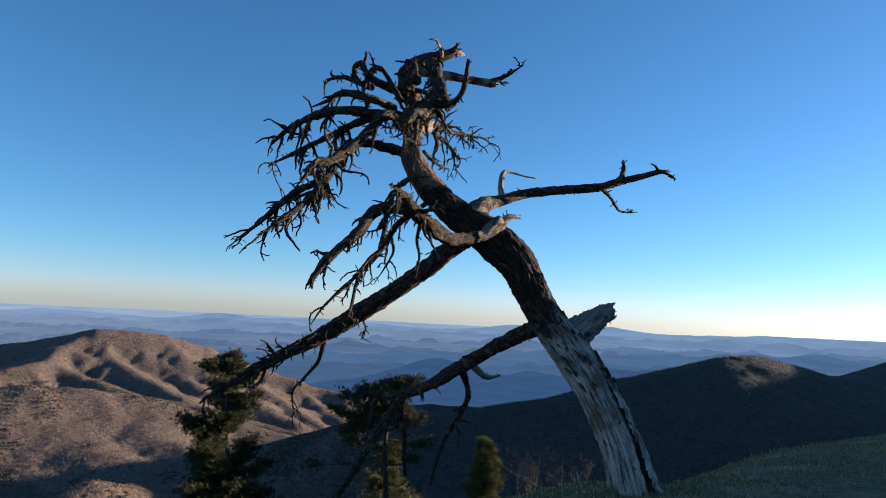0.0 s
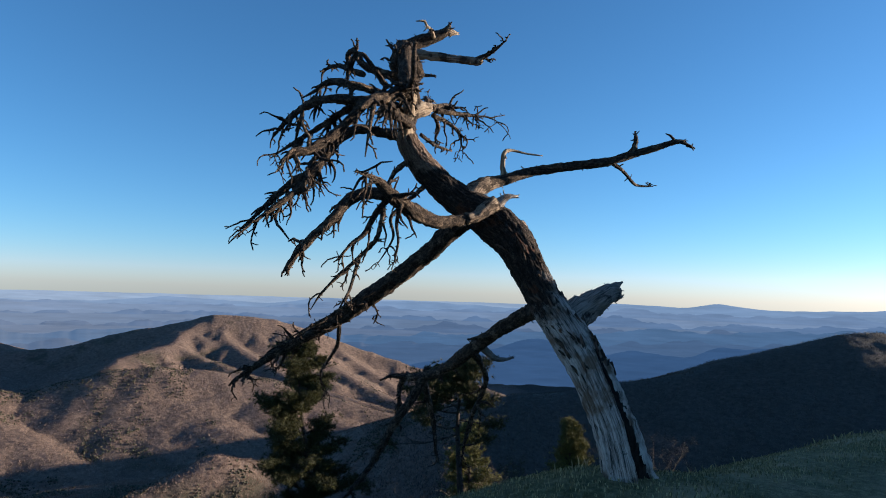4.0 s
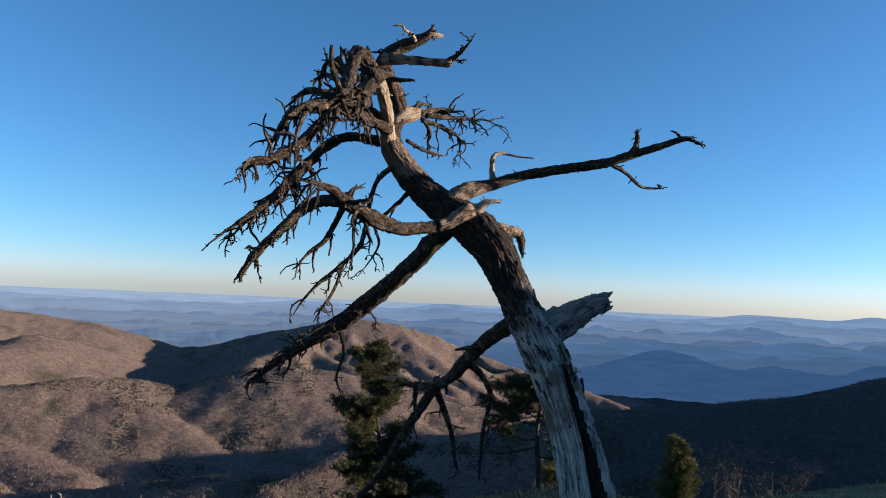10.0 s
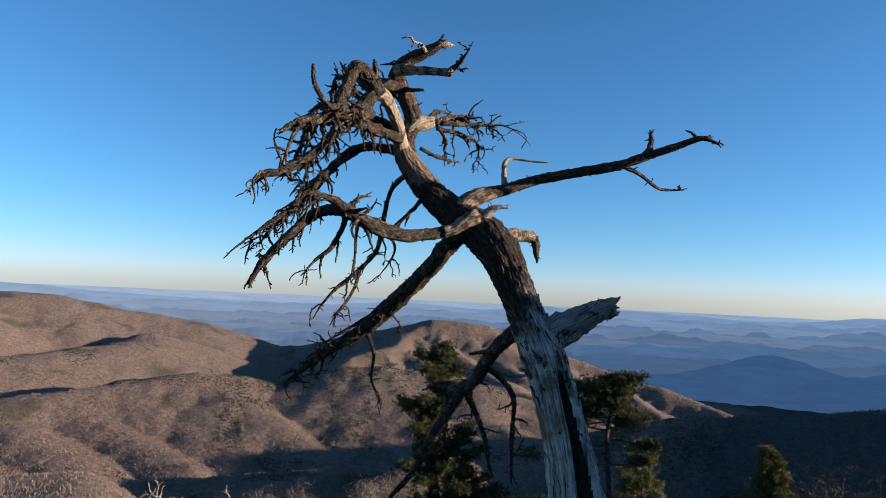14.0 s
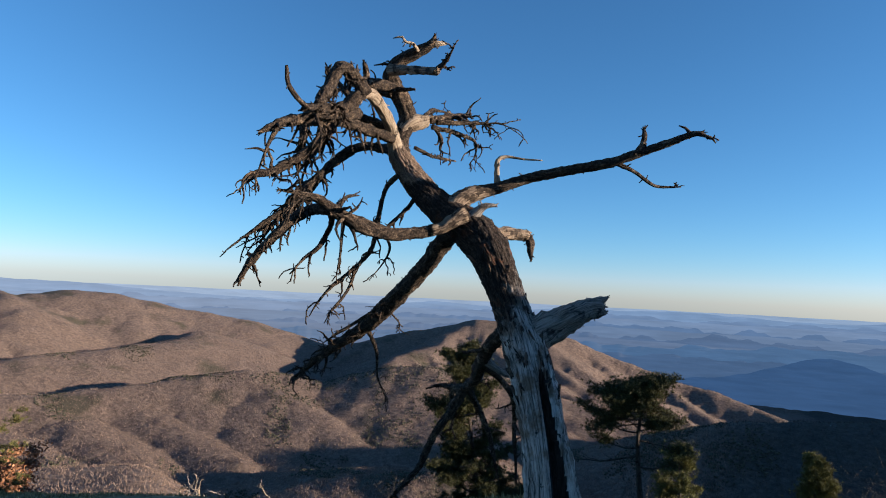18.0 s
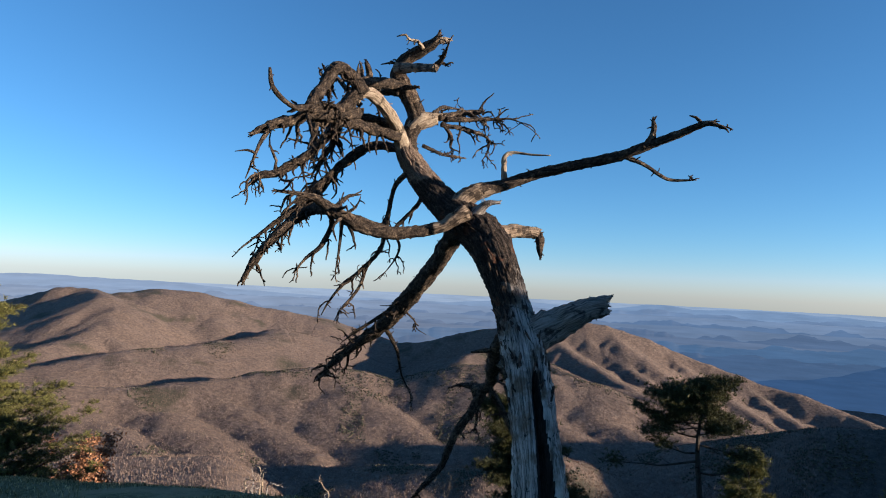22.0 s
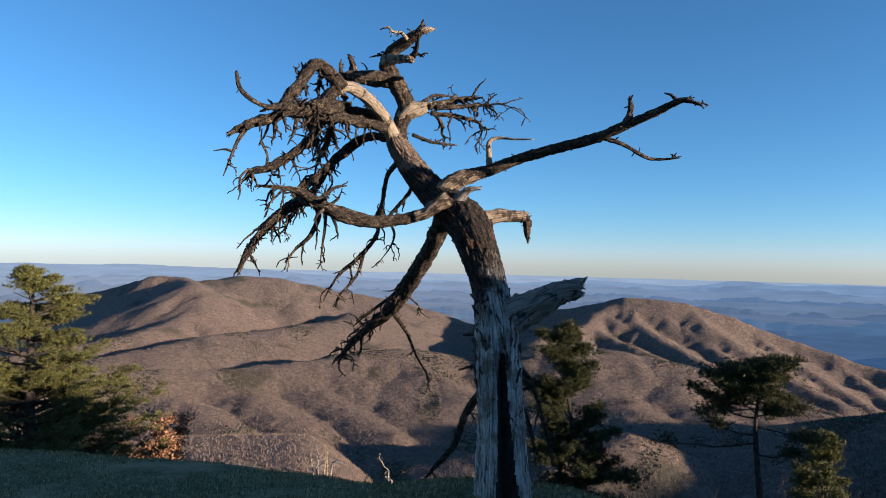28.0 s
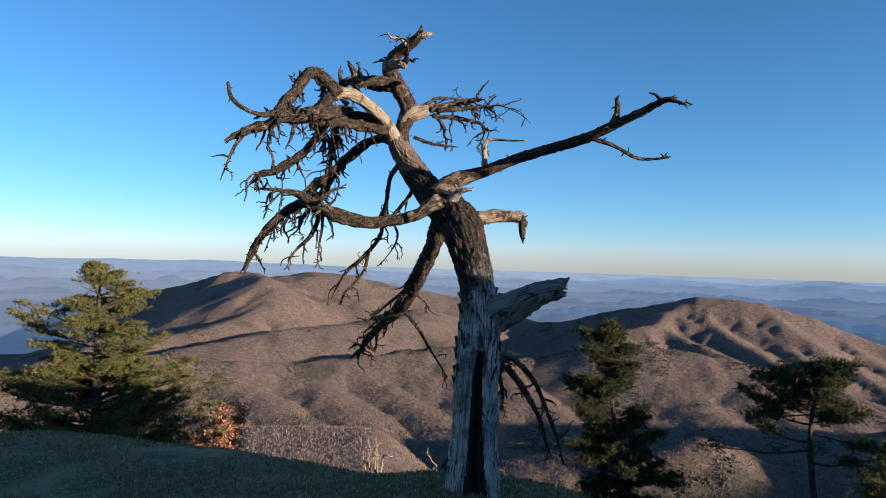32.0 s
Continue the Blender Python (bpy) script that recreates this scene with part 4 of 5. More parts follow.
limb("prong", [(-0.14, 6.05, 4.17, 0.03), (-0.11, 6.05, 4.2, 0.026), (-0.10, 6.05, 4.24, 0.014)], None, 8, 0.3, parent=top)
limb("prong", [(-0.14, 6.06, 4.16, 0.032), (-0.07, 6.10, 4.17, 0.026), (-0.03, 6.13, 4.175, 0.014)], PALE, 8, 0.3, "pale splintered tip", parent=top)
# the bare pale limb that arches forward, and its gnarled end
pale = limb("limb", [(-0.50, 6.08, 3.10, 0.08), (-0.49, 6.0, 3.23, 0.068), (-0.43, 5.86, 3.33, 0.06), (-0.38, 5.70, 3.40, 0.058), (-0.34, 5.56, 3.45, 0.057), (-0.29, 5.40, 3.475, 0.056), (-0.26, 5.27, 3.47, 0.054), (-0.24, 5.2, 3.44, 0.05)], PALE, 14, 0.14, "bare pale limb arching forward")
gnarl = limb("limb", [(-0.20, 5.20, 3.42, 0.055), (-0.24, 5.10, 3.53, 0.055), (-0.28, 5.0, 3.60, 0.058), (-0.26, 4.90, 3.55, 0.05), (-0.22, 4.77, 3.38, 0.048), (-0.18, 4.66, 3.25, 0.05), (-0.14, 4.58, 3.15, 0.045)], None, 14, 0.35, "gnarled knot of dead wood at the limb end", twigs=26, twig=0.2, droop=0.05, from_=0.05)
limb("branch", [(-0.22, 5.16, 3.42, 0.06), (-0.28, 5.06, 3.30, 0.052), (-0.25, 4.9, 3.22, 0.04), (-0.20, 4.7, 3.18, 0.036), (-0.12, 4.55, 3.13, 0.03)], None, 12, 0.4, parent=gnarl, twigs=16, twig=0.2, droop=0.1, from_=0.05)
limb("branch", [(-0.13, 4.58, 3.14, 0.03), (-0.08, 4.40, 3.09, 0.022), (-0.02, 4.22, 3.11, 0.019), (0.0, 4.12, 3.17, 0.018), (0.01, 4.09, 3.26, 0.015), (0.01, 4.085, 3.285, 0.01)], None, 9, 0.2, parent=gnarl, twigs=3, twig=0.1, droop=0)
fore = limb("limb", [(-0.36, 5.3, 3.3, 0.05), (-0.30, 4.98, 3.22, 0.05), (-0.24, 4.68, 3.13, 0.045), (-0.29, 4.55, 3.06, 0.042), (-0.34, 4.43, 3.01, 0.038), (-0.35, 4.32, 2.95, 0.03), (-0.39, 4.24, 2.89, 0.012)], None, 10, 0.28, "fore limb drooping in a fan of twigs", twigs=12, twig=0.28, droop=0.2)
limb("branch", [(-0.33, 4.36, 2.96, 0.02), (-0.32, 4.28, 2.83, 0.015), (-0.32, 4.24, 2.73, 0.012), (-0.32, 4.17, 2.54, 0.004)], None, 7, 0.2, parent=fore, twigs=4, twig=0.12)
limb("branch", [(-0.32, 4.25, 2.74, 0.012), (-0.36, 4.2, 2.76, 0.009), (-0.40, 4.12, 2.74, 0.003)], None, 6, 0.2, parent=fore)
limb("branch", [(-0.42, 5.9, 3.22, 0.05), (-0.5, 5.65, 3.25, 0.05), (-0.5, 5.3, 3.24, 0.05), (-0.42, 5.0, 3.2, 0.04), (-0.36, 4.8, 3.14, 0.03)], None, 10, 0.3, parent=fore, twigs=22, twig=0.3, droop=0.3, from_=0.05)
fan = limb("limb", [(-0.45, 5.95, 3.28, 0.055), (-0.58, 5.68, 3.36, 0.05), (-0.69, 5.38, 3.29, 0.048), (-0.80, 5.30, 3.12, 0.045), (-0.90, 5.21, 2.97, 0.04), (-0.98, 5.08, 2.85, 0.04), (-1.03, 4.95, 2.76, 0.038), (-1.10, 4.86, 2.74, 0.035), (-1.17, 4.80, 2.65, 0.012)], None, 10, 0.3, "drooping limb hung with dead twigs", twigs=34, twig=0.38, droop=0.3, from_=0.1)
limb("branch", [(-0.72, 5.4, 3.3, 0.04), (-0.95, 5.6, 3.28, 0.034), (-1.2, 5.75, 3.2, 0.028), (-1.45, 5.85, 3.1, 0.022), (-1.7, 5.95, 3.0, 0.014), (-1.86, 6.04, 2.94, 0.005)], None, 8, 0.25, parent=fan, twigs=24, twig=0.34, droop=0.25)
limb("branch", [(-0.55, 5.5, 3.45, 0.028), (-0.66, 5.4, 3.6, 0.024), (-0.74, 5.36, 3.7, 0.024), (-0.84, 5.38, 3.66, 0.02), (-0.88, 5.4, 3.5, 0.006)], None, 8, 0.25, parent=fan, twigs=8, twig=0.2)
droop_limb = limb("limb", [(-0.42, 6.12, 3.12, 0.06), (-0.70, 6.16, 3.2, 0.05), (-0.95, 6.12, 3.24, 0.045), (-1.10, 6.0, 3.16, 0.042), (-1.14, 5.85, 3.02, 0.04), (-1.17, 5.7, 2.86, 0.038), (-1.22, 5.55, 2.7, 0.035), (-1.32, 5.45, 2.52, 0.028), (-1.42, 5.3, 2.38, 0.022), (-1.55, 5.18, 2.23, 0.014), (-1.63, 5.14, 2.17, 0.004)], None, 10, 0.25, "long drooping limb fringed with twigs", twigs=34, twig=0.36, droop=0.3, from_=0.25)
limb("branch", [(-1.05, 6.05, 3.18, 0.034), (-1.25, 5.95, 3.02, 0.03), (-1.3, 5.75, 2.85, 0.026), (-1.25, 5.5, 2.7, 0.02), (-1.15, 5.3, 2.55, 0.01)], None, 8, 0.25, parent=droop_limb, twigs=14, twig=0.3, droop=0.3)
limb("branch", [(-1.16, 5.72, 2.88, 0.034), (-1.3, 5.75, 2.76, 0.034), (-1.48, 5.78, 2.67, 0.034), (-1.62, 5.74, 2.54, 0.03), (-1.74, 5.66, 2.38, 0.024), (-1.86, 5.68, 2.28, 0.014), (-2.0, 5.75, 2.2, 0.005)], None, 9, 0.28, parent=droop_limb, twigs=18, twig=0.28, droop=0.25, from_=0.2)
# the boughs behind the crown: a loop, its arm and two long reaching ones
loop = limb("limb", [(-0.55, 6.02, 3.72, 0.05), (-0.72, 5.95, 3.74, 0.042), (-0.89, 5.9, 3.80, 0.036), (-0.97, 5.89, 3.9, 0.03), (-1.01, 5.9, 3.95, 0.03), (-1.07, 5.92, 3.92, 0.028), (-1.07, 5.96, 3.85, 0.024), (-0.98, 5.85, 3.73, 0.016)], None, 9, 0.25, "looped bough behind the crown", twigs=6, twig=0.14, droop=0)
limb("branch", [(-0.86, 5.82, 3.68, 0.028), (-1.01, 5.85, 3.74, 0.026), (-1.15, 5.94, 3.82, 0.022), (-1.29, 6.03, 3.84, 0.018), (-1.37, 6.07, 3.8, 0.013), (-1.37, 6.05, 3.68, 0.005)], None, 8, 0.25, parent=loop, twigs=8, twig=0.16, droop=0.05)
limb("branch", [(-0.62, 5.6, 3.42, 0.04), (-0.87, 5.42, 3.46, 0.034), (-1.09, 5.5, 3.51, 0.028), (-1.2, 5.5, 3.44, 0.018), (-1.37, 5.59, 3.40, 0.005)], None, 8, 0.25, parent=fan, twigs=10, twig=0.26, droop=0.25)
limb("branch", [(-0.66, 5.45, 3.3, 0.045), (-0.91, 5.37, 3.31, 0.042), (-1.08, 5.4, 3.32, 0.04), (-1.28, 5.55, 3.325, 0.036), (-1.53, 5.8, 3.31, 0.03), (-1.7, 5.95, 3.26, 0.022), (-1.84, 6.05, 3.17, 0.008)], None, 9, 0.28, parent=fan, twigs=18, twig=0.4, droop=0.3, from_=0.35)
# thin hanging limbs from the bend of the trunk
hang = limb("limb", [(-0.42, 6.10, 2.95, 0.03), (-0.60, 6.08, 2.8, 0.026), (-0.69, 6.1, 2.58, 0.024), (-0.71, 6.08, 2.34, 0.024), (-0.75, 6.06, 2.16, 0.024), (-0.83, 6.02, 2.04, 0.022), (-0.93, 5.95, 1.92, 0.02), (-1.04, 5.85, 1.79, 0.016), (-1.19, 5.82, 1.62, 0.012), (-1.28, 5.8, 1.47, 0.004)], None, 8, 0.22, "thin hanging limb with whip-like twigs", twigs=18, twig=0.26, droop=0.2)
limb("branch", [(-0.90, 6.02, 1.98, 0.02), (-0.94, 6.0, 1.8, 0.016), (-0.94, 5.88, 1.66, 0.014), (-0.96, 5.78, 1.56, 0.01), (-1.02, 5.74, 1.42, 0.004)], None, 7, 0.2, parent=hang, twigs=8, twig=0.2, droop=0.2)
limb("branch", [(-0.22, 6.14, 2.78, 0.03), (-0.40, 6.2, 2.62, 0.022), (-0.55, 6.18, 2.48, 0.02), (-0.64, 6.14, 2.36, 0.016), (-0.62, 6.2, 2.2, 0.013), (-0.68, 6.2, 2.06, 0.009), (-0.78, 6.1, 1.86, 0.003)], None, 7, 0.2, parent=hang, twigs=10, twig=0.2, droop=0.25)
# the tangle behind the crown
behind = limb("limb", [(-0.50, 6.12, 3.36, 0.05), (-0.44, 6.20, 3.44, 0.085), (-0.38, 6.28, 3.485, 0.072), (-0.34, 6.32, 3.50, 0.06), (-0.32, 6.34, 3.506, 0.05)], PALE, 12, 0.25, "pale knob with a tangle of dead shoots", twigs=6, twig=0.26, droop=0.05, from_=0.6)
limb("branch", [(-0.32, 6.36, 3.51, 0.04), (-0.28, 6.55, 3.58, 0.03), (-0.22, 6.85, 3.68, 0.022), (-0.19, 6.95, 3.70, 0.006)], None, 8, 0.25, parent=behind, twigs=16, twig=0.26, droop=0.05)
limb("branch", [(-0.28, 6.42, 3.5, 0.03), (-0.12, 6.6, 3.52, 0.024), (0.02, 6.75, 3.54, 0.018), (0.1, 6.8, 3.54, 0.013), (0.2, 6.86, 3.55, 0.01), (0.33, 6.92, 3.5, 0.004)], None, 7, 0.2, parent=behind, twigs=16, twig=0.3, droop=0.2)
limb("branch", [(-0.3, 6.38, 3.44, 0.028), (-0.2, 6.65, 3.44, 0.022), (-0.11, 6.92, 3.4, 0.015), (-0.08, 6.9, 3.25, 0.009), (-0.11, 6.83, 3.13, 0.004)], None, 7, 0.2, parent=behind, twigs=14, twig=0.26, droop=0.2)
limb("branch", [(-0.34, 6.3, 3.54, 0.02), (-0.40, 6.5, 3.66, 0.02), (-0.43, 6.66, 3.7, 0.016), (-0.36, 6.85, 3.71, 0.005)], None, 7, 0.2, parent=behind, twigs=7, twig=0.2, droop=0)
limb("branch", [(-0.38, 6.2, 3.2, 0.02), (-0.28, 6.38, 3.14, 0.016), (-0.2, 6.52, 3.13, 0.013), (-0.13, 6.6, 3.12, 0.005)], None, 6, 0.2, parent=behind, twigs=7, twig=0.12, droop=0.05)
limb("branch", [(-0.3, 6.4, 3.46, 0.02), (-0.26, 6.5, 3.34, 0.018), (-0.3, 6.55, 3.24, 0.012), (-0.22, 6.6, 3.2, 0.004)], None, 6, 0.2, parent=behind, twigs=5, twig=0.15, droop=0.2)

# loose plates of bark on the sunward side of the trunk
rng = random.Random(77)
spine = curve_points(TRUNK_LINE, 0.022)
spine = [q for q in spine if 0.95 < q[2] < 2.5]
for k in range(80):
    i = rng.randint(1, len(spine) - 2)
    q = spine[i]
    along = (Vector(spine[i + 1][:3]) - Vector(spine[i - 1][:3])).normalized()
    a = rng.uniform(-2.6, 2.2)
    out = Vector((math.cos(a), math.sin(a), 0.0))
    out = (out - along * out.dot(along)).normalized()
    side = along.cross(out)
    ln, wd = rng.uniform(0.02, 0.075), rng.uniform(0.006, 0.02)
    lift = rng.uniform(0.0, 0.03)
    along = (along + side * rng.uniform(-0.35, 0.35)).normalized()
    b = bmesh.new()
    rows = []
    for j in range(5):
        t = j / 4 - 0.5
        w = wd * (1.05 - 3.6 * t * t) * rng.uniform(0.6, 1.2)
        c = Vector(q[:3]) + out * (q[3] * 0.97 + lift * (0.5 + t)) + along * ln * t * 2
        rows.append([b.verts.new(c + side * w * u + out * (h - 0.35 * w * u * u)) for u, h in ((-1, 0), (0, 0.012), (1, 0), (0, -0.015))])
    for p0, p1 in zip(rows, rows[1:]):
        for m in range(4):
            b.faces.new((p0[m], p0[(m + 1) % 4], p1[(m + 1) % 4], p1[m]))
    b.faces.new(rows[0][::-1])
    b.faces.new(rows[-1])
    tree_part("bark_flake", b, RED_BARK if rng.random() < 0.3 else BARK, trunk)


# ---- living pines ----
def needles_at(centres, ways, sizes, seed, count=22):
    """Sprays of thin needles round many shoots at once, as vertices and triangles."""
    g = np.random.default_rng(seed)
    c, w, z = np.repeat(np.array(centres), count, 0), np.repeat(np.array(ways), count, 0), np.repeat(np.array(sizes), count)[:, None]
    n = len(c)
    d = w + g.normal(0, 1, (n, 3)) * (0.8, 0.8, 0.65)
    d /= np.linalg.norm(d, axis=1)[:, None]
    side = g.uniform(-1, 1, (n, 3)) * z * 0.06
    tip = c + d * z * g.uniform(0.55, 1.15, (n, 1))
    return np.stack([c + side, c - side, tip], 1).reshape(-1, 3), np.arange(n * 3).reshape(-1, 3)


def pine(name, x, y, top, label, seed, limbs, line=None, tuft_size=0.115, needles=None, trunk_r=0.11, clump=0.16, dense=8, pad=0.5, tuft_way=0.4):
    """A pine: a bent trunk, limbs that fork into shoots, and a clump of needle sprays on every shoot.
    limbs: metres below the tip, direction in degrees from east, length, rise, and how far out the needles begin."""
    rng = random.Random(seed)
    base_z = ground_at(x, y)
    height = top - base_z
    root = tagged(new(name), label, "tree")
    root.location = (x, y, base_z)
    line = line or [(0, 0), (0.03, 0), (0.0, 0.05), (0.05, 0.02), (0, 0)]
    pts = curve_points([(p[0], p[1], -0.3 + (height + 0.2) * f, trunk_r * k) for p, f, k in zip(line, (0, 0.22, 0.5, 0.8, 1), (1.3, 1.0, 0.75, 0.45, 0.12))], 0.06)
    b = bmesh.new()
    tube(b, pts[::2] + [pts[-1]], 10, 0.15, seed)
    part("trunk", b, PINE_BARK, root)
    centres, ways, sizes = [], [], []

    def shoot(c, way, wide):
        for k in range(max(3, int(dense * wide / clump))):
            off = Vector((rng.gauss(0, 1), rng.gauss(0, 1), rng.gauss(0, pad))) * wide * 0.62
            centres.append(tuple(c + off))
            ways.append(tuple((way + off.normalized() * 0.5).normalized() * tuft_way + Vector((0, 0, 0.45))))
            sizes.append(tuft_size * rng.uniform(0.7, 1.25))

    shoot(Vector(pts[-1][:3]), Vector((0, 0, 1)), clump * 0.9)
    for below, turn, ln, rise, bare in limbs:
        at = min(range(len(pts)), key=lambda i: abs(pts[i][2] - (height - below)))
        q = pts[at]
        a = radians(turn)
        way = Vector((math.cos(a), math.sin(a), rise))
        w = wander(rng, q[:3], way, ln, max(0.014, min(q[3] * 0.5, 0.03 + 0.012 * ln)), 0.007, -0.05, 0.17, 7)
        bb = bmesh.new()
        tube(bb, w, 6, 0.15, at)
        for j in range(2, 8):
            along = (Vector(w[j][:3]) - Vector(w[j - 1][:3])).normalized()
            side = along.cross(Vector((0, 0, 1))).normalized()
            if j / 7 >= bare:
                shoot(Vector(w[j][:3]) + Vector((0, 0, 0.04)), along, clump * rng.uniform(0.7, 1.15))
            for s_ in (-1, 1):
                if rng.random() < 0.2:
                    continue
                length = min(0.75, 0.42 * ln * (1.15 - j / 8)) * rng.uniform(0.5, 1.15)
                w2 = wander(rng, w[j][:3], along * 0.8 + side * s_ + Vector((0, 0, rng.uniform(-0.1, 0.4))), length, w[j][3] * 0.7, 0.005, -0.08, 0.25, 4)
                tube(bb, w2, 4)
                if j / 7 >= bare:
                    shoot(Vector(w2[4][:3]), along, clump * rng.uniform(0.7, 1.2))
                    if length > 0.3:
                        shoot(Vector(w2[2][:3]), along, clump * rng.uniform(0.5, 0.9))
        part("branch", bb, PINE_BARK, root)
    v, f = needles_at(centres, ways, sizes, seed)
    raw("crown", v.tolist(), f.tolist(), needles or NEEDLE, root)
    return root


def whorls(seed, profile, step, each, gaps=0.15, rise=0.15, bare=0.3, until=5.0, least=0.55):
    """Limbs all round a stem whose reach follows a profile of metres below the tip."""
    rng = random.Random(seed)
    out, d = [], 0.12
    while d < until:
        for k in range(each):
            if rng.random() > gaps:
                reach = float(np.interp(d, *profile)) * rng.uniform(least, 1.08)
                out.append((d + rng.uniform(-0.08, 0.08), rng.uniform(0, 360), reach, rise + rng.uniform(-0.12, 0.12) + 0.5 * math.exp(-2.5 * d), bare if reach > 0.7 else 0.1))
        d += step * rng.uniform(0.75, 1.25)
    return out


pine("pine_tree", -5.92, 17.2, 0.02, "dense dark pine with a sunlit rounded top below the hilltop", 5,
     whorls(5, ((0, 0.2, 0.5, 0.9, 1.3, 1.6, 2.2, 2.7, 3.3, 4.4, 9), (0.4, 0.7, 0.95, 1.15, 0.75, 1.2, 1.3, 1.0, 1.5, 1.6, 1.8)), 0.27, 5, 0.22, 0.1, 0.3, 6.5, 0.4), [(0.3, 0.6), (0.3, 0.55), (0.25, 0.4), (0.05, 0.05), (-0.12, 0)], dense=16, clump=0.18)
pine("pine_tree", -2.04, 20.5, -0.78, "open dark pine with a flat spreading crown on a bent stem", 8,
     [(0.05, 60, 0.4, 0.9, 0.1), (0.2, 330, 0.55, 0.7, 0.1), (0.25, 160, 0.5, 0.7, 0.1), (0.4, 240, 0.7, 0.6, 0.2), (0.45, 60, 0.7, 0.5, 0.2), (0.7, 300, 0.7, 0.35, 0.2), (0.75, 200, 0.9, 0.4, 0.2), (1.2, 170, 0.8, 0.2, 0.3), (1.25, 350, 0.7, 0.1, 0.3), (0.1, 20, 0.55, 0.5, 0.2), (0.15, 200, 0.45, 0.3, 0.2), (0.3, 110, 0.5, 0.3, 0.2), (0.35, 290, 0.5, 0.3, 0.2), (0.35, 15, 1.05, 0.28, 0.45), (0.5, 205, 1.2, 0.2, 0.2), (0.55, 185, 1.5, 0.05, 0.25), (0.6, 225, 1.2, 0.15, 0.25), (0.65, 170, 1.1, 0.15, 0.25), (0.7, 250, 0.9, 0.1, 0.3), (0.75, 120, 0.9, 0.1, 0.3), (0.8, 30, 1.0, -0.05, 0.4), (0.85, 340, 0.8, -0.1, 0.4),
      (0.95, 195, 1.75, 0.0, 0.4), (1.05, 215, 1.4, -0.05, 0.4), (1.1, 5, 1.1, -0.25, 0.5), (1.35, 200, 1.2, -0.12, 0.55), (1.5, 20, 1.3, -0.3, 0.6), (1.75, 190, 1.1, -0.15, 0.6), (2.0, 210, 2.6, -0.3, 0.72), (2.3, 30, 1.0, -0.2, 0.6)],
     [(0.7, 0.2), (0.35, 0.1), (0.25, 0.05), (0.1, 0.0), (0.25, 0.1)], trunk_r=0.14, dense=17, clump=0.23, pad=0.6)
pine("pine_tree", -15.1, 6.25, 1.4, "broad sunlit pine with layered branches beyond the grass edge", 11,
     whorls(11, ((0, 0.3, 0.7, 1.0, 1.6, 2.2, 2.8, 3.4, 4.2, 6, 9), (0.25, 0.6, 1.15, 1.0, 1.7, 2.2, 1.7, 2.3, 2.9, 3.2, 3.2)), 0.3, 6, 0.1, 0.1, 0.35, 7.0, 0.6) + whorls(12, ((0, 2.6, 3.2, 4.2, 6, 9), (0, 0.2, 2.4, 3.0, 3.3, 3.3)), 0.3, 5, 0.1, 0.05, 0.3, 6.5, 0.5)[40:], [(0, 0), (0.1, 0), (0.05, 0), (-0.1, 0), (-0.05, 0)], trunk_r=0.17, dense=11, clump=0.19, pad=0.2, needles=NEEDLE_OLIVE)
pine("cedar_tree", 1.98, 36.2, -5.2, "small yellowish cedar on the shaded slope", 21,
     whorls(21, ((0, 0.5, 1.5, 3, 6), (0.2, 0.5, 0.95, 1.25, 1.4)), 0.2, 5, 0.1, 0.35, 0.2, 4.5), needles=NEEDLE_WARM, dense=7, clump=0.2, pad=0.8, tuft_size=0.15)
pine("small_pine", -2.65, 29.5, -4.4, "small yellowish pine among bare shrubs on the slope", 23,
     whorls(23, ((0, 0.5, 1.5, 3, 6), (0.35, 0.7, 1.1, 1.3, 1.4)), 0.28, 4, 0.15, 0.2, 0.3, 4.5), needles=NEEDLE_WARM, dense=7, clump=0.2, tuft_size=0.15)


# ---- shrubs ----
def bare_shrub(x, y, height, label, seed, stems=6, mat=None, spread=0.5, name="bare_shrub", group="bare shrubs"):
    """A leafless shrub: crooked stems that fork into thin twigs."""
    rng = random.Random(seed)
    root = tagged(new(name), label, "shrub", group)
    root.location = (x, y, ground_at(x, y) - 0.05)
    for k in range(stems):
        b = bmesh.new()
        w = wander(rng, (rng.uniform(-0.15, 0.15), rng.uniform(-0.15, 0.15), 0), (rng.uniform(-spread, spread), rng.uniform(-spread, spread), 1), height * rng.uniform(0.6, 1.05), 0.012 * height, 0.004, -0.04, 0.22, 7)
        tube(b, w, 6, 0.1, k)
        for j in range(2, 8):
            for g in range(3):
                w2 = wander(rng, w[j][:3], (rng.uniform(-1, 1), rng.uniform(-1, 1), rng.uniform(0.1, 1)), height * rng.uniform(0.12, 0.32), w[j][3] * 0.6, 0.003, -0.05, 0.3, 4)
                tube(b, w2, 4)
                for h in range(2):
                    tube(b, wander(rng, w2[2 + h][:3], (rng.uniform(-1, 1), rng.uniform(-1, 1), rng.uniform(0, 1)), height * rng.uniform(0.06, 0.16), 0.005, 0.0025, 0, 0.3, 3), 3)
        part("stem", b, mat or TWIG, root)
    return root


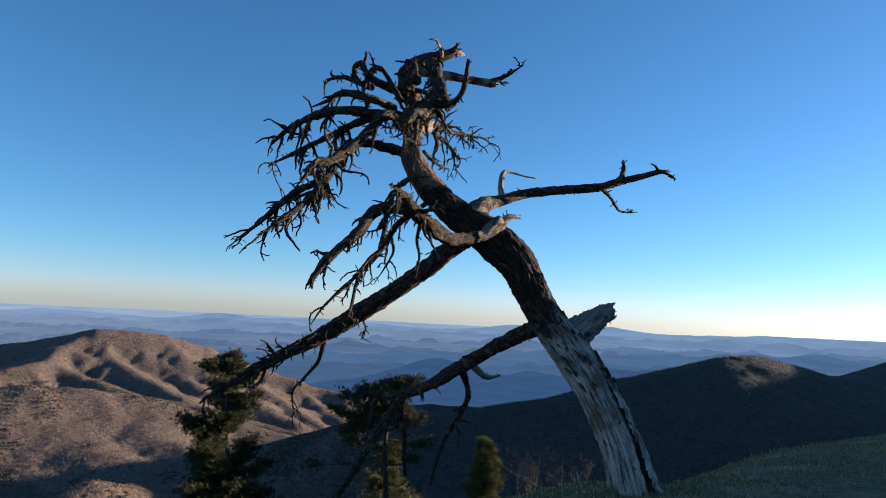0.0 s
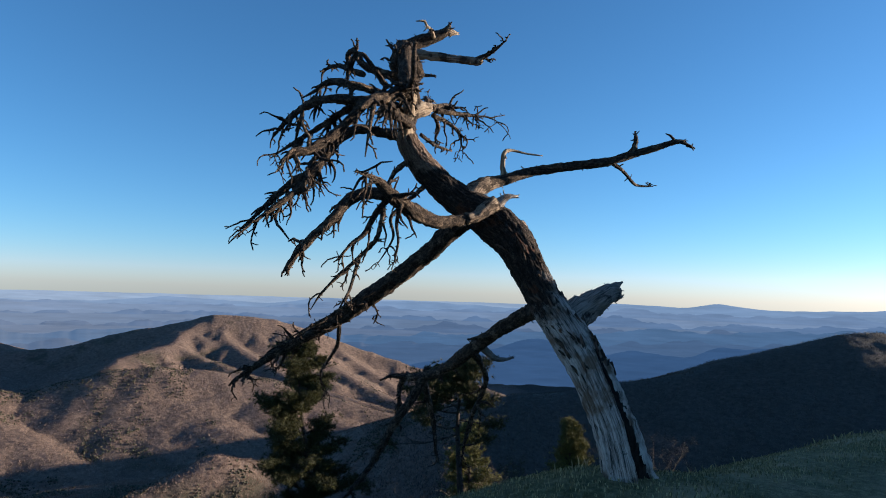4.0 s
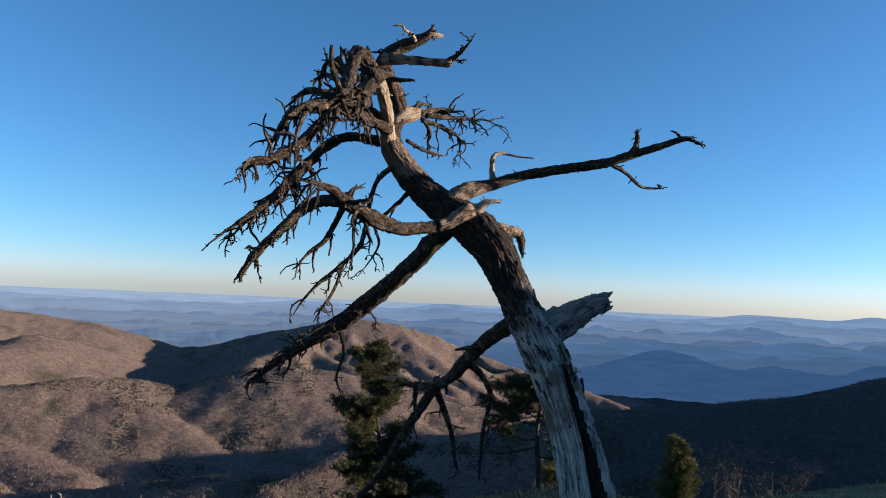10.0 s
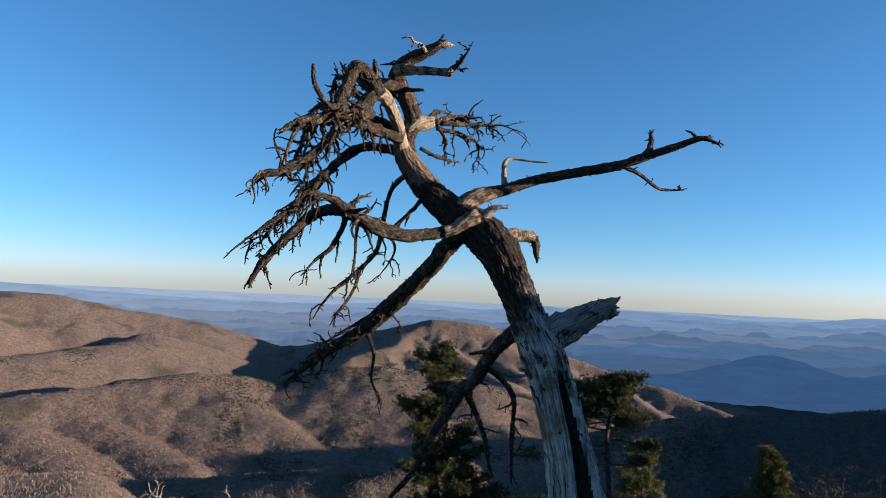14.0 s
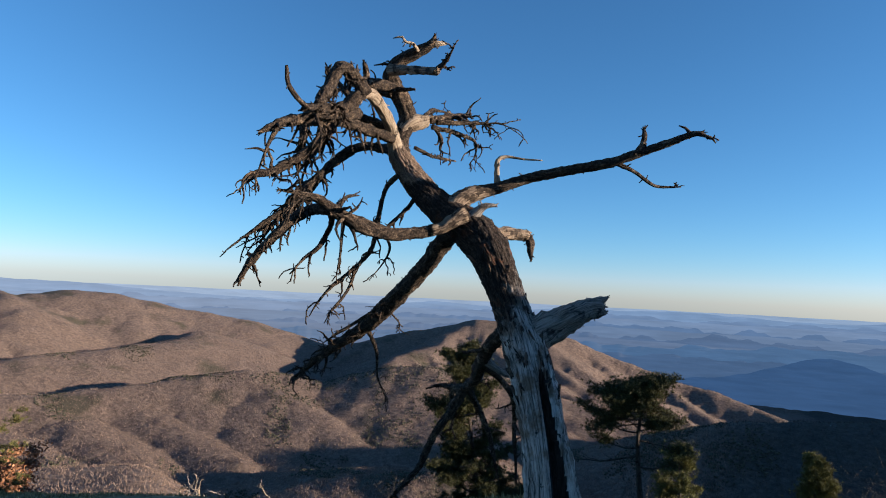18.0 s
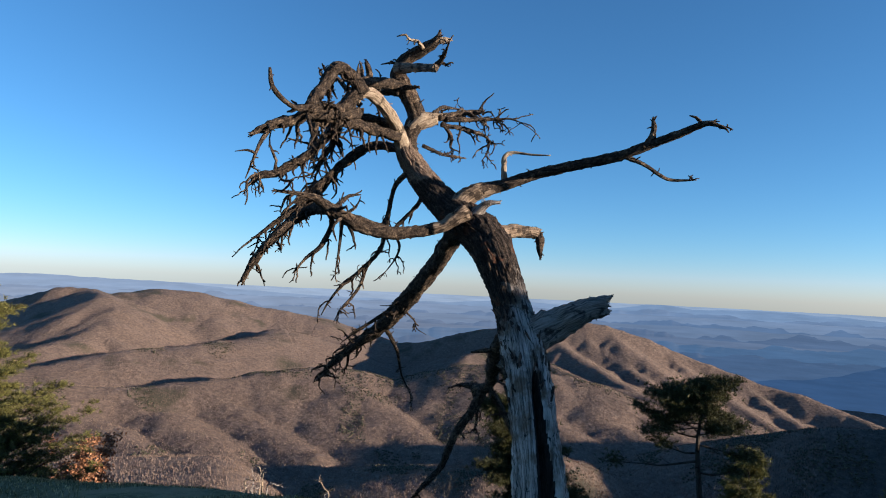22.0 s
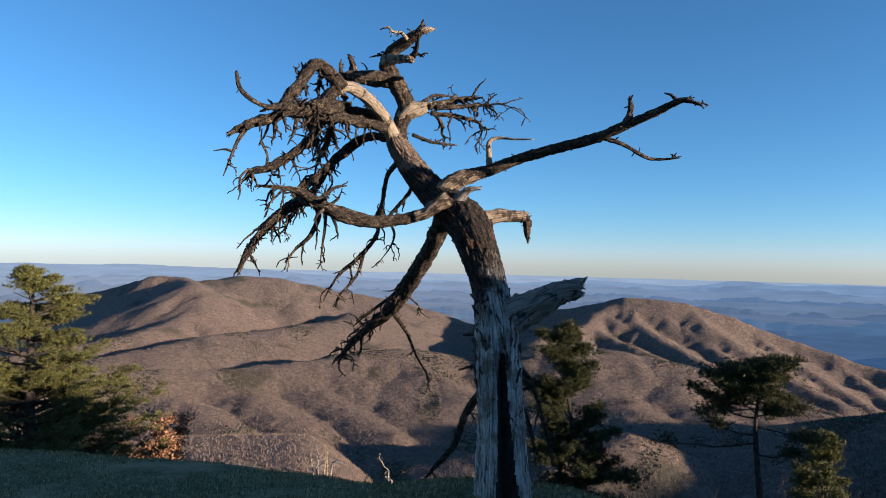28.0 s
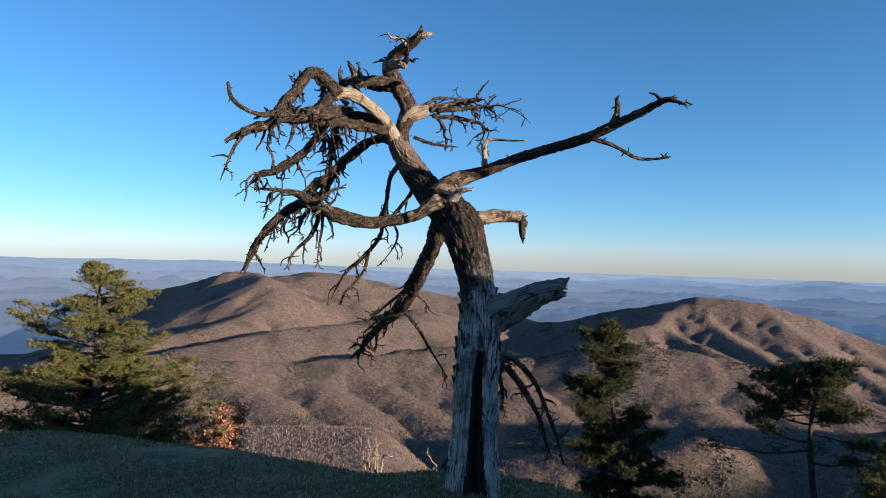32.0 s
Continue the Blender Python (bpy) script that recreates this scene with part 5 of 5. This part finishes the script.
def snag(x, y, top, label, seed, stems, thick, reach):
    """A twisted dead shrub: stout bleached stems that writhe and fork."""
    rng = random.Random(seed)
    base_z = ground_at(x, y) - 0.05
    root = tagged(new("dead_shrub"), label, "shrub")
    root.location = (x, y, base_z)
    tall = top - base_z
    for k in range(stems):
        b = bmesh.new()
        foot = (rng.uniform(-0.2, 0.2), rng.uniform(-0.2, 0.2), 0)
        up = wander(rng, foot, (rng.uniform(-0.2, 0.2), rng.uniform(-0.2, 0.2), 1), tall * rng.uniform(0.6, 0.8), thick, thick * 0.7, 0, 0.12, 5)
        w = wander(rng, up[-1][:3], (rng.uniform(-1, 1) * reach, rng.uniform(-1, 1) * reach, 0.9), tall * rng.uniform(0.25, 0.4), thick * 0.7, thick * 0.25, 0, 0.6, 8)
        tube(b, curve_points(up, 0.1), 8, 0.25, k)
        tube(b, curve_points(w, 0.05), 7, 0.3, k)
        for j in (3, 5, 7):
            tube(b, curve_points(wander(rng, w[j][:3], (rng.uniform(-1, 1), rng.uniform(-1, 1), rng.uniform(-0.3, 1)), 0.55 * rng.uniform(0.5, 1.2), thick * 0.4, 0.008, 0, 0.6, 5), 0.05), 5, 0.2, j)
        part("stem", b, PALE if k % 2 else GREY, root)
    return root


snag(-17.7, 17.5, -5.6, "low twisted grey dead shrub at the edge of the slope", 31, 6, 0.05, 1.6)
snag(-14.3, 18.1, -5.35, "thin forked pale dead shrub at the edge of the slope", 32, 2, 0.045, 0.4)
for k, (x, y, h) in enumerate([(-0.8, 29, 4.4), (0.3, 31, 3.8), (-3.6, 27, 3.2), (4.5, 36, 4.0), (6.5, 38, 3.6), (-1.5, 25, 2.6), (-4.8, 24, 2.4), (-9.5, 22, 2.0), (-11, 19, 1.2)]):
    bare_shrub(x, y, h + 2.0, "leafless grey-brown shrub on the shaded slope", 40 + k, 4, None, 0.35)


def leafy_shrub(x, y, top, width, label, seed, mat, name, leaf=0.06, bare=2):
    """A shrub whose leaves still hang on, in loose clusters along its stems."""
    rng = random.Random(seed)
    root = tagged(new(name), label, "shrub")
    base_z = ground_at(x, y) - 0.05
    height = top - base_z
    root.location = (x, y, base_z)
    verts, faces = [], []
    for k in range(12):
        b = bmesh.new()
        a = rng.uniform(0, 6.28)
        w = wander(rng, (0, 0, 0), (math.cos(a) * width * 0.5, math.sin(a) * width * 0.5, height * 0.8), height * rng.uniform(0.7, 1.05), 0.03, 0.006, 0, 0.22, 7)
        tube(b, w, 5, 0.1, k)
        for j in range(bare, 8):
            for g in range(4):
                w2 = wander(rng, w[j][:3], (rng.uniform(-1, 1), rng.uniform(-1, 1), rng.uniform(-0.1, 0.8)), width * rng.uniform(0.15, 0.4), 0.009, 0.003, 0, 0.3, 4)
                tube(b, w2, 3)
                for h in range(26):
                    c = Vector(w2[rng.randint(2, 4)][:3]) + Vector((rng.gauss(0, 1), rng.gauss(0, 1), rng.gauss(0, 0.8))) * 0.075 * width
                    d = Vector((rng.gauss(0, 1), rng.gauss(0, 1), rng.gauss(0, 1))).normalized() * leaf
                    e = d.cross(Vector((rng.gauss(0, 1), rng.gauss(0, 1), rng.gauss(0, 1)))).normalized() * leaf * 0.55
                    i = len(verts)
                    verts.extend([tuple(c - d), tuple(c + e), tuple(c + d), tuple(c - e)])
                    faces.append((i, i + 1, i + 2, i + 3))
        part("stem", b, TWIG, root)
    tagged(raw("leaves", verts, faces, mat, root), kind="stuff")
    return root


leafy_shrub(-18.7, 11.2, -3.75, 1.15, "young oak holding rust-orange dry leaves beside the pine", 61, RUST, "oak_shrub", 0.06, 3)
leafy_shrub(-15.9, 8.7, -4.3, 1.0, "low green juniper bush at the foot of the pine", 62, NEEDLE, "juniper_shrub", 0.05)


# ---- distant woods ----
def woodland(name, count, az0, az1, r0, r1, size, mat, label, seed, want):
    """Crowns of far trees as small uneven lumps, joined because nobody could count them."""
    rng = np.random.default_rng(seed)
    a = rng.uniform(az0, az1, count * 3)
    r = np.exp(rng.uniform(np.log(r0), np.log(r1), count * 3))
    keep = want(a, r, rng.random(count * 3))
    a, r = a[keep][:count], r[keep][:count]
    x, y = -np.sin(np.radians(a)) * r, np.cos(np.radians(a)) * r
    z = land_z(x, y)
    n = len(a)
    s = size * rng.uniform(0.6, 1.35, n)
    ring = 5
    V = np.zeros((n, ring + 2, 3))
    for k in range(ring):
        th = 2 * np.pi * k / ring + rng.uniform(0, 1, n)
        w = s * rng.uniform(0.4, 0.75, n)
        V[:, k] = np.stack([x + w * np.cos(th), y + w * np.sin(th), z + s * rng.uniform(0.3, 0.55, n)], -1)
    V[:, ring] = np.stack([x + rng.normal(0, 0.1, n) * s, y + rng.normal(0, 0.1, n) * s, z + s * rng.uniform(0.7, 0.95, n)], -1)
    V[:, ring + 1] = np.stack([x, y, z - 0.5], -1)
    F = []
    for k in range(ring):
        k2 = (k + 1) % ring
        F += [(k, k2, ring), (k2, k, ring + 1)]
    F = (np.arange(n)[:, None, None] * (ring + 2) + np.array(F)[None]).reshape(-1, 3)
    ob = raw(name, V.reshape(-1, 3).tolist(), F.tolist(), mat, None, True)
    return tagged(ob, label, "woodland", kind="stuff")


def conifer_stand(a, r):
    """Where evergreens grow: along some crests and in one hollow of the valley."""
    patch_ = fbm(a * 0.35, np.log(r) * 9, 91, 3)
    hollow_ = np.exp(-(((a - 27) / 2.6) ** 2 + ((r - 870) / 70) ** 2))
    crest_ = np.exp(-((r - 1480) / 90) ** 2) * 0.12
    return patch_ + 0.22 * hollow_ + crest_


woodland("evergreen_woods", 24000, 2, 92, 820, 2000, 3.0, CONIFER, "dark evergreen stands among the leafless forest", 4, lambda a, r, u: conifer_stand(a, r) + 0.12 * (u - 0.5) > 0.62)


def broom_woods(name, count, az0, az1, r0, r1, size, mat, label, seed, fan_=16, thick=1.0):
    """Leafless trees of the nearer slopes, each a fan of thin rising twigs."""
    rng = np.random.default_rng(seed)
    a = rng.uniform(az0, az1, count)
    r = np.exp(rng.uniform(np.log(r0), np.log(r1), count))
    x, y = -np.sin(np.radians(a)) * r, np.cos(np.radians(a)) * r
    z = land_z(x, y)
    s_ = size * rng.uniform(0.5, 1.3, count)
    V = np.zeros((count, fan_, 3, 3))
    for k in range(fan_):
        th, out_ = rng.uniform(0, 2 * np.pi, count), rng.uniform(0, 0.42, count) * s_
        h0, h1 = rng.uniform(0.05, 0.45, count) * s_, rng.uniform(0.6, 1.05, count) * s_
        cx, cy = np.cos(th), np.sin(th)
        wd = s_ * rng.uniform(0.012, 0.03, count) * thick
        t2 = rng.uniform(0, np.pi, count)
        V[:, k, 0] = np.stack([x + wd * np.cos(t2), y + wd * np.sin(t2), z + h0 - 0.3], -1)
        V[:, k, 1] = np.stack([x - wd * np.cos(t2) + cx * out_ * 0.3, y - wd * np.sin(t2) + cy * out_ * 0.3, z + h0], -1)
        V[:, k, 2] = np.stack([x + cx * out_, y + cy * out_, z + h1], -1)
    F = np.arange(count * fan_ * 3).reshape(-1, 3)
    ob = raw(name, V.reshape(-1, 3).tolist(), F.tolist(), mat, None)
    return tagged(ob, label, "woodland", kind="stuff")


broom_woods("leafless_woods", 170000, 8, 82, 640, 2300, 2.7, WOODS, "leafless brown hardwood forest over the mountain slopes", 3, 8, 3.0)
# the spur's trees take the crown colour that is darkened for shade
broom_woods("spur_woods", 45000, -45, 16, 820, 1560, 3.4, SHADED_WOODS, "dense forest over the shaded spur, its crowns darkened for shade", 5, 6, 3.0)
broom_woods("slope_woods", 50000, 22, 88, 200, 640, 1.9, WOODS, "thin leafless trees on the slope below the hilltop", 6, 8, 2.2)
broom_woods("slope_brush", 6000, 20, 92, 24, 110, 0.34, BRUSH, "dry pinkish brush on the slope under the hill edge", 9)


# ---- grass ----
def grass_blades(name, count, seed, low, high, want, label):
    rng = np.random.default_rng(seed)
    verts, faces = [], []
    x = rng.uniform(-9, 16, count * 4)
    y = rng.uniform(-3, 22, count * 4)
    keep = want(x, y, rng.random(count * 4))
    x, y = x[keep][:count], y[keep][:count]
    z = land_z(x, y)
    n = len(x)
    h = rng.uniform(low, high, n)
    th = rng.uniform(0, 2 * np.pi, n)
    lean_ = rng.uniform(0.1, 0.7, n) * h
    wx, wy = np.cos(th + 1.5) * 0.004, np.sin(th + 1.5) * 0.004
    tip = np.stack([x + np.cos(th) * lean_, y + np.sin(th) * lean_, z + h], -1)
    mid = np.stack([x + np.cos(th) * lean_ * 0.3, y + np.sin(th) * lean_ * 0.3, z + h * 0.6], -1)
    wv = np.stack([wx, wy, wx * 0], -1)
    base = np.stack([x, y, z - 0.02], -1)
    V = np.stack([base - wv, base + wv, mid + wv * 0.8, tip, mid - wv * 0.8], 1).reshape(-1, 3)
    k = np.arange(n)[:, None] * 5
    F = (k + np.array([[0, 1, 2, 3, 4]])).tolist()
    return tagged(raw(name, V.tolist(), F, GRASS, None), label, "grass", kind="stuff")


grass_blades("meadow_grass", 190000, 7, 0.012, 0.034, lambda x, y, u: (edge_of(x, y) < 1.5) & (edge_of(x, y) > -9) & (fbm(x * 1.1, y * 1.1, 23, 4) + 0.3 * (u - 0.5) > 0.46), "short rough grass over the shaded hilltop")
grass_blades("tall_dry_grass", 6000, 8, 0.04, 0.1, lambda x, y, u: (np.abs(edge_of(x, y)) < 1.0) & (x > -4) & (fbm(x * 0.8, y * 0.8, 19, 3) > 0.52), "taller dry grass tufts along the hill edge")
